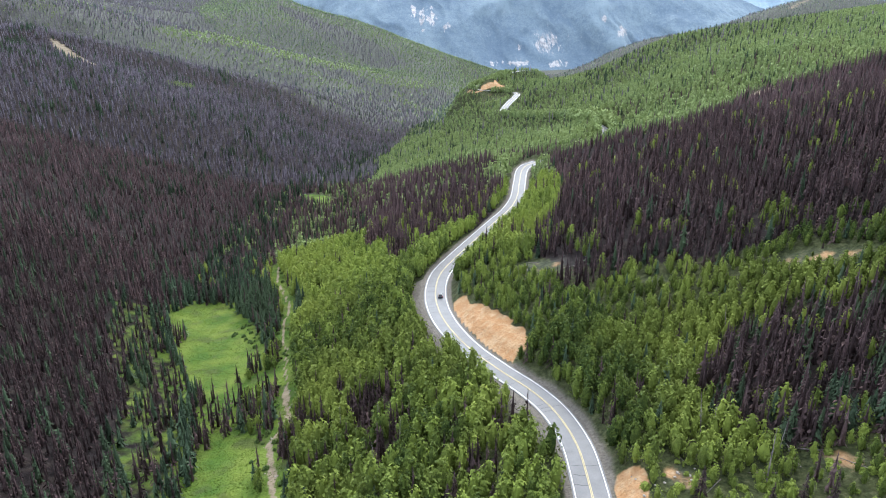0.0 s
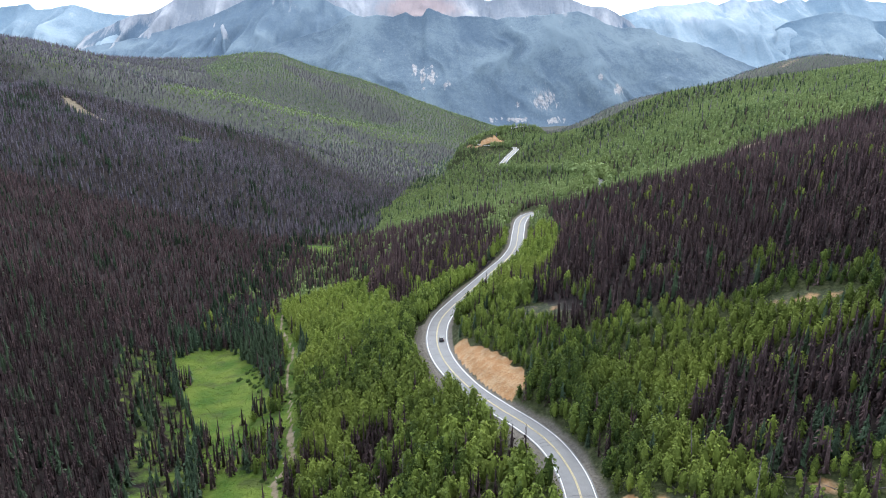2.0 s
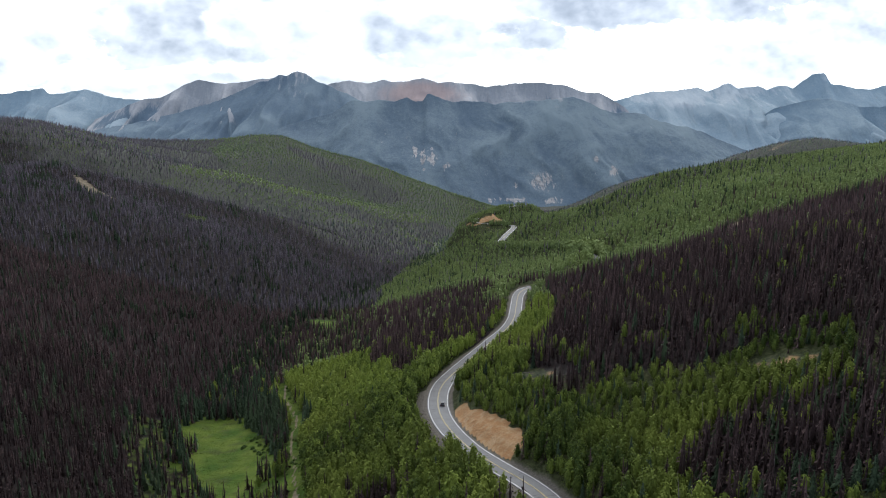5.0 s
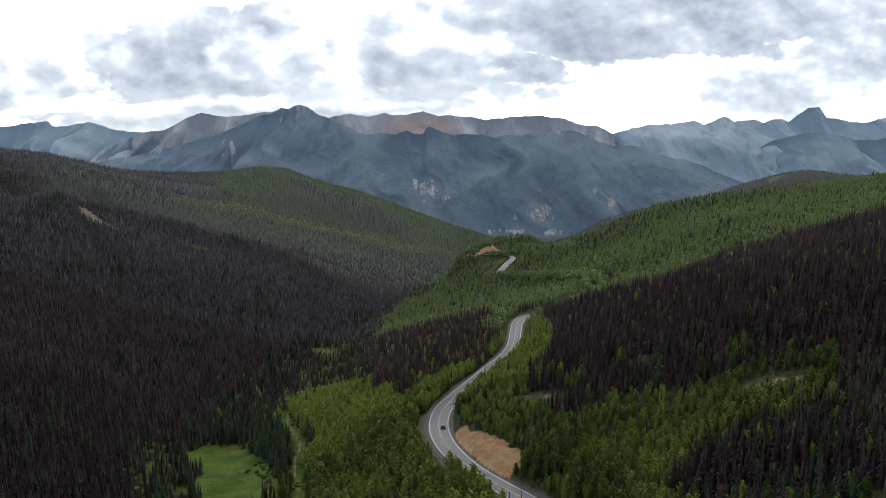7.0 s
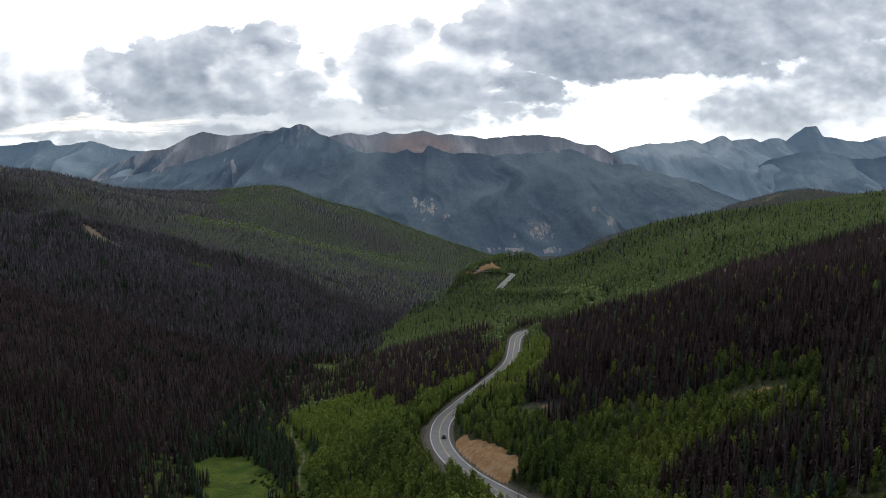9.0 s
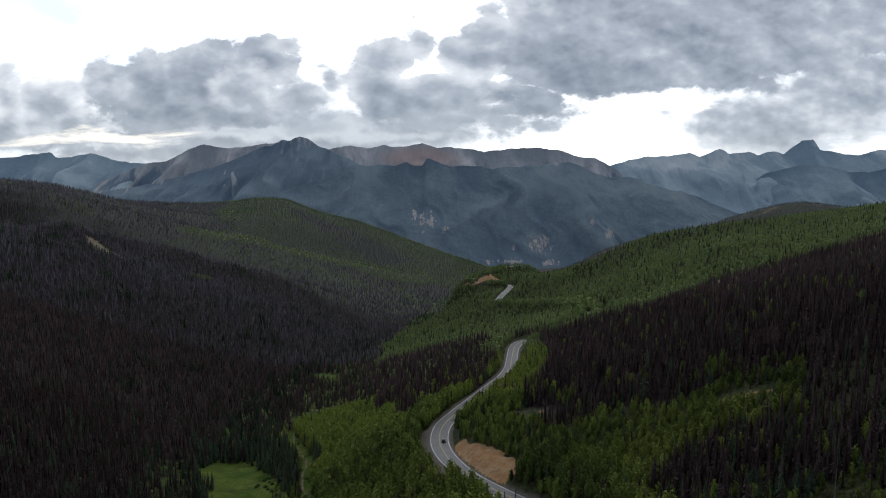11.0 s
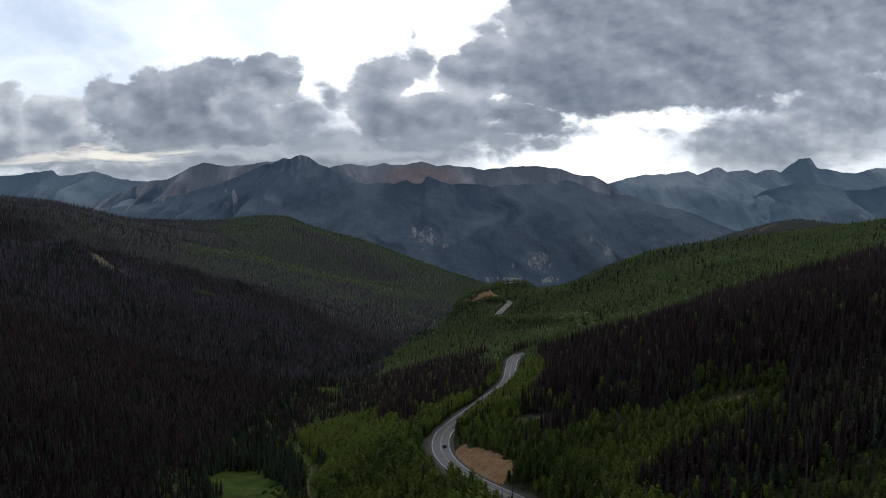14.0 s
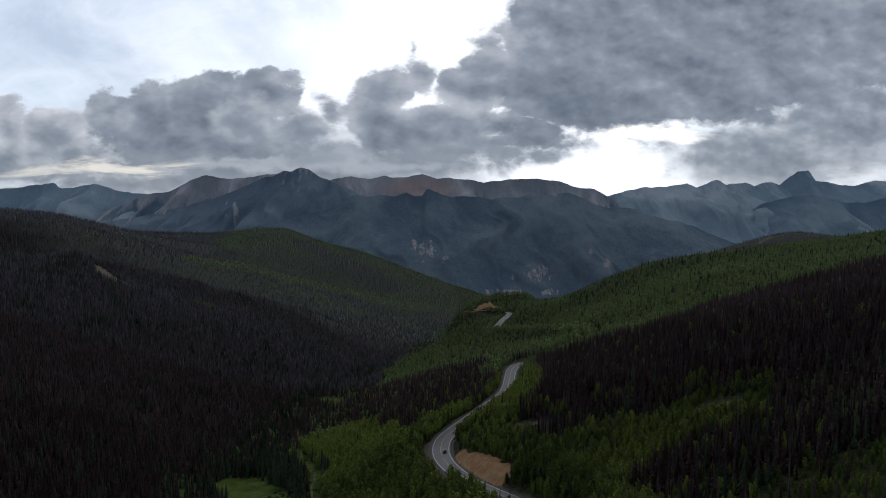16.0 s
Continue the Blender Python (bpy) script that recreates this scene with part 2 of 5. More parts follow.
section(1100, (-1600, 155), (-640, 2), (-480, -40), (-300, -96), (-170, -156), (-70, -166), (20, -120), (70, -66), (110, -54), (150, -66), (230, -58), (360, -24), (500, 2), (800, 50), (1600, 130))
section(1300, (-1700, 150), (-820, 38), (-560, -30), (-330, -110), (-200, -160), (-95, -186), (20, -178), (150, -150), (330, -100), (520, -60), (900, 0), (1800, 110))
section(1750, (-2200, 190), (-1090, 86), (-930, 70), (-660, 2), (-420, -84), (-240, -152), (-90, -212), (60, -222), (260, -200), (600, -130), (1100, -60), (2200, 60))
section(2250, (-2600, 130), (-1300, 36), (-960, -16), (-760, -20), (-560, -4), (-330, -70), (-150, -122), (20, -190), (200, -250), (560, -230), (1000, -140), (2600, 0))
section(2520, (-2800, 110), (-1400, 26), (-960, 2), (-790, 5), (-640, 18), (-540, 8), (-440, -30), (-270, -76), (-70, -146), (70, -194), (190, -236), (400, -262), (680, -152), (960, -94), (1130, -34), (1340, 10), (1520, -12), (2800, -40))
section(2900, (-3000, 0), (-1500, -80), (-700, -160), (-200, -240), (300, -300), (800, -250), (1400, -150), (3000, -80))
section(3500, (-3600, -200), (-1000, -300), (300, -330), (1400, -300), (3600, -200))
section(5200, (-6000, -200), (0, -300), (6000, -200))
STATIONS = np.array([s[0] for s in SECTIONS], float)
XS = np.sinh(np.linspace(-5.2, 5.2, 801)) * 66.0


def eased(xk, zk, x):
    """Cubic curve through the knots, with slopes held down so that it doesn't overshoot."""
    h = np.diff(xk)
    s = np.diff(zk) / h
    m = np.zeros_like(zk)
    m[1:-1] = (s[:-1] * h[1:] + s[1:] * h[:-1]) / (h[:-1] + h[1:])
    m[0], m[-1] = s[0], s[-1]
    x = np.clip(x, xk[0], xk[-1])
    i = np.clip(np.searchsorted(xk, x) - 1, 0, len(h) - 1)
    t = (x - xk[i]) / h[i]
    a, b = zk[i], zk[i + 1]
    return ((2 * t**3 - 3 * t**2 + 1) * a + (t**3 - 2 * t**2 + t) * h[i] * m[i]
            + (3 * t**2 - 2 * t**3) * b + (t**3 - t**2) * h[i] * m[i + 1])


PROFILE = np.array([eased(xk, zk, XS) for _, xk, zk in SECTIONS])
SLOPE = np.zeros_like(PROFILE)
GAP = np.diff(STATIONS)[:, None]
STEP = np.diff(PROFILE, axis=0) / GAP
SLOPE[1:-1] = (STEP[:-1] * GAP[1:] + STEP[1:] * GAP[:-1]) / (GAP[:-1] + GAP[1:])
SLOPE[0], SLOPE[-1] = STEP[0], STEP[-1]


def lattice(ix, iy, seed):
    n = (ix * 374761393 + iy * 668265263 + seed * 974711) & 0x7FFFFFFF
    n = ((n ^ (n >> 13)) * 1274126177) & 0x7FFFFFFF
    return ((n ^ (n >> 16)) & 0xFFFF) / 32767.5 - 1.0


def rough(x, y, size, octaves=4, seed=0):
    """Fractal value noise in -1..1 over the plan, its largest waves `size` metres long."""
    out, amp, total = 0.0, 1.0, 0.0
    for k in range(octaves):
        u, v = x / size + 17.3 * k, y / size - 9.1 * k
        ix, iy = np.floor(u).astype(np.int64), np.floor(v).astype(np.int64)
        fx, fy = u - ix, v - iy
        fx, fy = fx * fx * (3 - 2 * fx), fy * fy * (3 - 2 * fy)
        a, b = lattice(ix, iy, seed + k), lattice(ix + 1, iy, seed + k)
        c, d = lattice(ix, iy + 1, seed + k), lattice(ix + 1, iy + 1, seed + k)
        out = out + amp * ((a * (1 - fx) + b * fx) * (1 - fy) + (c * (1 - fx) + d * fx) * fy)
        total, amp, size = total + amp, amp * 0.5, size * 0.5
    return out / total


def smooth(a, b, x):
    t = np.clip((x - a) / (b - a), 0, 1)
    return t * t * (3 - 2 * t)


def off_line(line, x, y):
    """Distance in plan to a line of points."""
    best = np.full(np.shape(x), 1e9)
    for (ax, ay), (bx, by) in zip(line, line[1:]):
        t = np.clip(((x - ax) * (bx - ax) + (y - ay) * (by - ay)) / ((bx - ax)**2 + (by - ay)**2), 0, 1)
        best = np.minimum(best, np.hypot(x - ax - t * (bx - ax), y - ay - t * (by - ay)))
    return best


# spurs and the hollows between them: a line, its rise and its width
SPURS = [([(67, 1014), (76, 1014)], 15, 11),
         ([(-900, 1110), (-745, 1120)], -26, 70),
         ([(-640, 1150), (-520, 1190), (-400, 1240), (-260, 1400)], 20, 75),
         ([(-900, 1280), (-760, 1300), (-640, 1330), (-500, 1400), (-340, 1540)], -34, 80),
         ([(-1050, 1400), (-850, 1440), (-633, 1510), (-450, 1690)], 6, 75),
         ([(-450, 1690), (-206, 1850), (-40, 1980)], 10, 75),
         ([(-800, 1760), (-640, 1820), (-430, 1960), (-200, 2100)], -46, 110)]


def natural(x, y):
    """Height of the untouched hillside."""
    x, y = np.asarray(x, float), np.asarray(y, float)
    j = np.clip(np.searchsorted(STATIONS, y) - 1, 0, len(STATIONS) - 2)
    h = STATIONS[j + 1] - STATIONS[j]
    t = np.clip((y - STATIONS[j]) / h, 0, 1)
    u = (np.arcsinh(np.clip(x / 66.0, -90, 90)) + 5.2) / 10.4 * 800
    i = np.clip(u.astype(int), 0, 799)
    f = np.clip(u - i, 0, 1)
    at = lambda grid, row: grid[row, i] * (1 - f) + grid[row, i + 1] * f
    z = ((2 * t**3 - 3 * t**2 + 1) * at(PROFILE, j) + (t**3 - 2 * t**2 + t) * h * at(SLOPE, j)
         + (3 * t**2 - 2 * t**3) * at(PROFILE, j + 1) + (t**3 - t**2) * h * at(SLOPE, j + 1))
    far = smooth(250, 1500, np.hypot(x, y))
    z = z + rough(x, y, 60, 4, 3) * (1.2 + 2.4 * far) + rough(x, y, 420, 3, 8) * 7 * far
    for line, rise, wide in SPURS:
        z = z + rise * np.exp(-(off_line(line, x, y) / wide)**2)
    return z


# the road's centre line: place, height and half its width between the edge lines
ROAD = [(6, -420, 8, 3.6), (9, -300, 10, 3.6), (14, -160, 12.5, 3.6), (20, -60, 12, 3.6), (24, 0, 6, 3.6), (28.5, 70, 0.5, 3.6), (33.1, 105, -3.2, 3.6), (35.0, 130, -6.6, 3.6), (34.9, 144, -8.6, 3.6), (32.4, 159, -10.7, 3.6), (27.5, 172, -12.6, 3.65),
        (20.0, 186, -14.6, 3.7), (11.6, 204, -17.2, 3.8), (4.6, 225, -19.6, 4.0), (0.9, 247, -22.5, 4.1), (0.3, 267, -24.5, 4.1), (2.5, 284, -25.2, 4.0),
        (8.5, 302, -26.0, 3.9), (19.4, 330, -27.4, 3.9), (31.6, 360, -28.6, 3.8), (41.6, 384, -29.4, 3.8), (48.9, 410, -30.3, 3.8), (54.2, 445, -31.7, 3.8), (59.6, 480, -33.1, 3.8),
        (66.2, 499, -33.7, 3.8), (78, 511, -34.2, 3.8), (96, 521, -35.4, 3.8), (130, 560, -36, 3.8), (150, 640, -36, 3.8), (132, 740, -46, 3.8), (96, 830, -63, 3.9),
        (82, 875, -66, 3.9), (90, 912, -63.5, 3.6), (103, 950, -61, 3.6), (108, 975, -60.5, 3.2), (98, 992, -60, 3.2), (72, 996, -59.5, 3.2), (56, 1004, -59, 3.2), (52, 1018, -58, 3.2), (66, 1035, -55, 2.6), (92, 1062, -50, 2.6), (112, 1082, -46.5, 2.8), (130, 1096, -46, 2.8), (150, 1130, -52, 2.8)]


def line_through(rows, step):
    """A smooth line through the rows (Catmull-Rom), at even steps."""
    p = np.array(rows, float)
    p = np.vstack([2 * p[0] - p[1], p, 2 * p[-1] - p[-2]])
    out = []
    for k in range(1, len(p) - 2):
        a, b, c, d = p[k - 1:k + 3]
        t = np.linspace(0, 1, 24, endpoint=False)[:, None]
        out.append(0.5 * (2 * b + (c - a) * t + (2 * a - 5 * b + 4 * c - d) * t**2 + (3 * b - a - 3 * c + d) * t**3))
    out = np.vstack(out + [p[-2:-1]])
    s = np.r_[0, np.cumsum(np.hypot(*np.diff(out[:, :2], axis=0).T))]
    at = np.arange(0, s[-1], step)
    return np.column_stack([np.interp(at, s, out[:, k]) for k in range(out.shape[1])])


LINE = line_through(ROAD, 2.0)
TANGENT = np.gradient(LINE[:, :2], axis=0)
TANGENT /= np.hypot(*TANGENT.T)[:, None]
SIDE = np.column_stack([TANGENT[:, 1], -TANGENT[:, 0]])   # to the right, going away


def beside_road(x, y):
    """For each place: its distance to the road's centre line (positive to the right), the nearest station of the line, and the line's height beside it."""
    x, y = np.asarray(x, float).ravel(), np.asarray(y, float).ravel()
    away, near, level = np.full(x.shape, 1e4), np.zeros(x.shape, int), np.zeros(x.shape)
    todo = np.where((x > -90) & (x < 230) & (y > -450) & (y < 1230))[0]
    for part in np.array_split(todo, max(1, len(todo) // 20000)):
        if not len(part):
            continue
        dx, dy = x[part, None] - LINE[None, :, 0], y[part, None] - LINE[None, :, 1]
        k = np.argmin(dx * dx + dy * dy, axis=1)
        r = np.arange(len(part))
        along = dx[r, k] * TANGENT[k, 0] + dy[r, k] * TANGENT[k, 1]
        side = dx[r, k] * SIDE[k, 0] + dy[r, k] * SIDE[k, 1]
        away[part] = np.where(np.abs(along) < 3, side, np.sign(side) * np.hypot(dx[r, k], dy[r, k]))
        near[part] = k
        level[part] = np.interp(k + np.clip(along, -2, 2) / 2.0, np.arange(len(LINE)), LINE[:, 2])
    return away, near, level


def height(x, y):
    """The ground with the road's bench cut into the hill on one side and filled on the other."""
    x, y = np.asarray(x, float), np.asarray(y, float)
    z = natural(x, y).ravel()
    d, k, level = beside_road(x, y)
    base, reach = level - 0.14, np.abs(d) - LINE[k, 3] - 1.9
    out = np.maximum(reach, 0)
    wobble = rough(x.ravel(), y.ravel(), 7, 3, 21)
    cut = base + out * (0.86 + 0.22 * wobble) + np.where(out > 0.3, 0.5 * wobble, 0)
    fill = base - out * (0.62 + 0.1 * wobble) - 1.3 * np.maximum(out - 18, 0)
    z = np.clip(z, np.where(reach < 70, fill, -1e5), np.where(reach < 70, cut, 1e5))
    return np.where(reach <= 0, base - 0.03 * np.abs(d), z).reshape(x.shape)


# ---- materials ----
def material(name, roughness=0.9, specular=0.3):
    m = bpy.data.materials.new(name)
    m.use_nodes = True
    tree = m.node_tree
    shader = tree.nodes["Principled BSDF"]
    shader.inputs["Roughness"].default_value = roughness
    shader.inputs["Specular IOR Level"].default_value = specular
    return m, tree, shader, tree.nodes.new("ShaderNodeNewGeometry")


def layer(tree, name):
    n = tree.nodes.new("ShaderNodeAttribute")
    n.attribute_name = name
    return n.outputs["Fac"]


def bumped(tree, shader, value, strength=0.5, distance=0.1):
    n = tree.nodes.new("ShaderNodeBump")
    n.inputs["Strength"].default_value, n.inputs["Distance"].default_value = strength, distance
    tree.links.new(value, n.inputs["Height"])
    tree.links.new(n.outputs[0], shader.inputs["Normal"])


def edged(tree, mask, texture, sharp=0.12):
    """A mask whose edge is broken up by a texture."""
    n = tree.nodes.new("ShaderNodeMapRange")
    n.interpolation_type = "SMOOTHSTEP"
    n.inputs[1].default_value, n.inputs[2].default_value = 0.5 - sharp, 0.5 + sharp
    tree.links.new(maths(tree, "ADD", mask, maths(tree, "MULTIPLY", maths(tree, "SUBTRACT", texture, 0.5), 0.7)), n.inputs[0])
    return n.outputs[0]


def ground_material():
    m, t, s, g = material("hillside_ground", 0.95, 0.1)
    p = g.outputs["Position"]
    fine, mid, wide = grain(t, p, 1.3, 6), grain(t, p, 0.16, 5), grain(t, p, 0.02, 4)
    floor_ = ramp(t, mid, (0.3, (0.013, 0.010, 0.010)), (0.5, (0.022, 0.017, 0.0165)), (0.7, (0.042, 0.033, 0.028)))
    herbs = ramp(t, mid, (0.3, (0.025, 0.030, 0.014)), (0.5, (0.05, 0.058, 0.022)), (0.72, (0.09, 0.085, 0.045)))
    herbs = blend(t, 0.55, herbs, ramp(t, grain(t, p, 0.7, 5, 0.65), (0.36, (0.012, 0.016, 0.008)), (0.52, (0.05, 0.062, 0.024)), (0.66, (0.12, 0.115, 0.06))))
    c = blend(t, edged(t, layer(t, "herb"), wide, 0.3), floor_, herbs)
    # dry grass on bare spots; on far hills its grey is painted haze
    c = blend(t, edged(t, layer(t, "haze_hay"), wide, 0.3), c, ramp(t, mid, (0.3, (0.074, 0.078, 0.064)), (0.7, (0.128, 0.132, 0.108))))
    turf = blend(t, mid, ramp(t, fine, (0.3, (0.045, 0.080, 0.010)), (0.7, (0.108, 0.178, 0.020))), ramp(t, grain(t, p, 0.06, 4), (0.38, (0.034, 0.078, 0.015)), (0.60, (0.150, 0.178, 0.038))))
    turf = blend(t, ramp(t, grain(t, p, 0.11, 5, 0.6), (0.54, 0.0), (0.66, 0.6)), turf, (0.060, 0.066, 0.026))
    c = blend(t, edged(t, layer(t, "grass"), mid), c, turf)
    soil = blend(t, 0.5, ramp(t, mid, (0.3, (0.30, 0.165, 0.075)), (0.52, (0.42, 0.255, 0.125)), (0.72, (0.52, 0.36, 0.21))),
                 ramp(t, fine, (0.3, (0.28, 0.15, 0.065)), (0.7, (0.50, 0.33, 0.19))))
    flow = t.nodes.new("ShaderNodeMapping")
    flow.inputs["Scale"].default_value = (1.0, 1.0, 0.16)
    t.links.new(p, flow.inputs["Vector"])
    rill = grain(t, flow.outputs[0], 0.42, 5, 0.6)
    soil = blend(t, ramp(t, rill, (0.42, 0.0), (0.66, 0.55)), soil, (0.50, 0.37, 0.235))
    soil = blend(t, ramp(t, grain(t, p, 0.28, 3), (0.42, 0.0), (0.60, 0.7)), soil, (0.36, 0.185, 0.08))
    soil = blend(t, ramp(t, grain(t, p, 2.6, 3), (0.62, 0.0), (0.75, 0.6)), soil, (0.13, 0.10, 0.06))
    c = blend(t, edged(t, layer(t, "soil"), mid), c, soil)
    stone = ramp(t, fine, (0.3, (0.11, 0.098, 0.082)), (0.7, (0.18, 0.16, 0.138)))
    c = blend(t, edged(t, layer(t, "gravel"), mid, 0.3), c, stone)
    c = blend(t, edged(t, layer(t, "rock"), mid), c, ramp(t, mid, (0.3, (0.15, 0.120, 0.08)), (0.7, (0.29, 0.235, 0.165))))
    t.links.new(c, s.inputs["Base Color"])
    bumped(t, s, maths(t, "ADD", maths(t, "ADD", fine, maths(t, "MULTIPLY", rill, 0.9)), maths(t, "MULTIPLY", mid, 3.0)), 0.9, 0.6)
    return m


def asphalt_material():
    m, t, s, g = material("worn_asphalt", 0.62, 0.4)
    p = g.outputs["Position"]
    c = ramp(t, grain(t, p, 0.35, 5), (0.3, (0.12, 0.12, 0.125)), (0.7, (0.185, 0.185, 0.19)))
    c = blend(t, 0.35, c, ramp(t, grain(t, p, 9, 3), (0.3, (0.07, 0.07, 0.072)), (0.7, (0.21, 0.21, 0.21))))
    t.links.new(c, s.inputs["Base Color"])
    bumped(t, s, grain(t, p, 30, 2), 0.3, 0.02)
    return m


def paint_material(name, colour, worn):
    m, t, s, g = material(name, 0.6, 0.4)
    p = g.outputs["Position"]
    t.links.new(blend(t, ramp(t, grain(t, p, 1.1, 5), (0.5, 0.0), (0.75, 0.7)), colour, worn), s.inputs["Base Color"])
    return m


def leaf_material(name, dark, light, yellow, through_light=0.2, spread=0.12):
    m, t, s, g = material(name, 0.8, 0.08)
    p = g.outputs["Position"]
    isle = g.outputs["Random Per Island"]
    stand, tree_tone = grain(t, p, 0.018, 3), grain(t, p, spread, 2)
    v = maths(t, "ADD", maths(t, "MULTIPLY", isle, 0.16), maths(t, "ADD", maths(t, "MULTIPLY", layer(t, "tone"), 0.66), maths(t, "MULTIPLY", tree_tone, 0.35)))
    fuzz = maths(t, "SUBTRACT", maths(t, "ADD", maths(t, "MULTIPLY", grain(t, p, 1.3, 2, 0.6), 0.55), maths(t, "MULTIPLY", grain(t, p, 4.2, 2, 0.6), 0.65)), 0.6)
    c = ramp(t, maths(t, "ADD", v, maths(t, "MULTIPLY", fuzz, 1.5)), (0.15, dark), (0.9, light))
    c = blend(t, ramp(t, stand, (0.44, 0.0), (0.64, 0.6)), c, yellow)
    t.links.new(c, s.inputs["Base Color"])
    if through_light:
        shine = t.nodes.new("ShaderNodeBsdfTranslucent")
        t.links.new(blend(t, 0.5, c, light), shine.inputs[0])
        mix = t.nodes.new("ShaderNodeMixShader")
        mix.inputs[0].default_value = through_light
        t.links.new(s.outputs[0], mix.inputs[1])
        t.links.new(shine.outputs[0], mix.inputs[2])
        t.links.new(mix.outputs[0], t.nodes["Material Output"].inputs[0])
    return m


def bark_material(name, dark, light):
    m, t, s, g = material(name, 0.9, 0.15)
    t.links.new(ramp(t, grain(t, g.outputs["Position"], 1.4, 4), (0.35, dark), (0.65, light)), s.inputs["Base Color"])
    return m


def mountain_material(name, wood_dark, wood_pale, rock_dark, rock_light, red=None):
    """Woods with paler clearings below, bare rock and scree above, pale cliffs here and there."""
    m, t, s, g = material(name, 0.95, 0.05)
    p = g.outputs["Position"]
    broad, mid, fine = grain(t, p, 0.0034, 6, 0.58, 0.5), grain(t, p, 0.013, 7, 0.62), grain(t, p, 0.06, 5, 0.65)
    speck = grain(t, p, 0.16, 4, 0.7)
    mix = lambda *terms: functools.reduce(lambda u, v: maths(t, "ADD", u, v), [maths(t, "MULTIPLY", socket, share) for socket, share in terms])
    wood = ramp(t, mix((layer(t, "ridge"), 0.30), (broad, 0.42), (mid, 0.34), (fine, 0.34), (speck, 0.40)), (0.68, wood_dark), (0.88, tuple(0.5 * (u + v) for u, v in zip(wood_dark, wood_pale))), (1.10, wood_pale))
    fall = t.nodes.new("ShaderNodeMapping")
    fall.inputs["Scale"].default_value = (1.0, 0.25, 0.22)
    t.links.new(p, fall.inputs["Vector"])
    chute = grain(t, fall.outputs[0], 0.035, 6, 0.62, 0.3)
    rock = ramp(t, mix((layer(t, "ridge"), 0.34), (chute, 0.60), (fine, 0.36)), (0.46, rock_dark), (0.82, rock_light))
    if red:
        rock = blend(t, edged(t, layer(t, "red"), maths(t, "ADD", maths(t, "MULTIPLY", chute, 0.7), maths(t, "MULTIPLY", mid, 0.3)), 0.28), rock, blend(t, chute, tuple(0.72 * v for v in red), red))
    edge = maths(t, "ADD", maths(t, "MULTIPLY", maths(t, "SUBTRACT", chute, 0.5), 1.9), maths(t, "ADD", maths(t, "MULTIPLY", maths(t, "SUBTRACT", broad, 0.5), 0.9), 0.5))
    c = blend(t, edged(t, layer(t, "bare"), edge, 0.16), wood, rock)
    streak = maths(t, "ADD", maths(t, "MULTIPLY", maths(t, "SUBTRACT", grain(t, fall.outputs[0], 0.075, 5, 0.68), 0.5), 3.6), 0.5)
    c = blend(t, edged(t, layer(t, "cliff"), streak, 0.12), c, ramp(t, fine, (0.35, (0.24, 0.24, 0.25)), (0.65, (0.58, 0.55, 0.53))))
    t.links.new(c, s.inputs["Base Color"])
    bumped(t, s, mix((mid, 1.0), (fine, 0.35), (chute, 0.7)), 0.4, 18)
    return m


GROUND = ground_material()
ASPHALT = asphalt_material()
WHITE_PAINT = paint_material("white_road_paint", (0.78, 0.78, 0.76), (0.4, 0.4, 0.4))
YELLOW_PAINT = paint_material("yellow_road_paint", (0.52, 0.43, 0.22), (0.33, 0.30, 0.22))
SEAL = paint_material("crack_seal", (0.03, 0.03, 0.032), (0.06, 0.06, 0.06))
ASPEN_LEAF = leaf_material("aspen_leaves", (0.022, 0.040, 0.012), (0.232, 0.295, 0.058), (0.225, 0.265, 0.052), 0.15)
# paler, greyer copies for farther trees: distance haze mixed into the colours
HAZED_ASPEN = leaf_material("hazed_aspen_leaves", (0.072, 0.106, 0.050), (0.240, 0.305, 0.116), (0.245, 0.298, 0.108), 0.15)
HAZED_TWIG = leaf_material("hazed_dead_twigs", (0.058, 0.048, 0.056), (0.270, 0.234, 0.264), (0.160, 0.138, 0.156), 0.0)
FAR_HAZED_ASPEN = leaf_material("far_hazed_aspen_leaves", (0.095, 0.135, 0.100), (0.315, 0.385, 0.170), (0.250, 0.310, 0.170), 0.15)
FAR_HAZED_TWIG = leaf_material("far_hazed_dead_twigs", (0.098, 0.087, 0.096), (0.305, 0.272, 0.298), (0.200, 0.178, 0.196), 0.0)
FAR_HAZED_SPRUCE = leaf_material("far_hazed_spruce_needles", (0.060, 0.085, 0.078), (0.150, 0.195, 0.165), (0.130, 0.165, 0.135), 0.0)
SPRUCE_LEAF = leaf_material("spruce_needles", (0.016, 0.027, 0.017), (0.082, 0.122, 0.070), (0.066, 0.090, 0.046), 0.0)
DEAD_TWIG = leaf_material("dead_spruce_twigs", (0.019, 0.0135, 0.0135), (0.160, 0.106, 0.104), (0.070, 0.048, 0.047), 0.0)
WILLOW_LEAF = leaf_material("willow_leaves", (0.03, 0.055, 0.02), (0.08, 0.125, 0.035), (0.1, 0.13, 0.035))
GRASS_BLADE = leaf_material("meadow_grass", (0.045, 0.085, 0.012), (0.15, 0.21, 0.028), (0.17, 0.19, 0.04))
PALE_BARK = bark_material("aspen_bark", (0.22, 0.21, 0.17), (0.5, 0.48, 0.42))
GREY_BARK = bark_material("dead_bark", (0.10, 0.085, 0.078), (0.24, 0.21, 0.2))
BROWN_BARK = bark_material("spruce_bark", (0.05, 0.04, 0.033), (0.1, 0.085, 0.07))
STONE = bark_material("pale_stone", (0.2, 0.18, 0.16), (0.42, 0.38, 0.33))


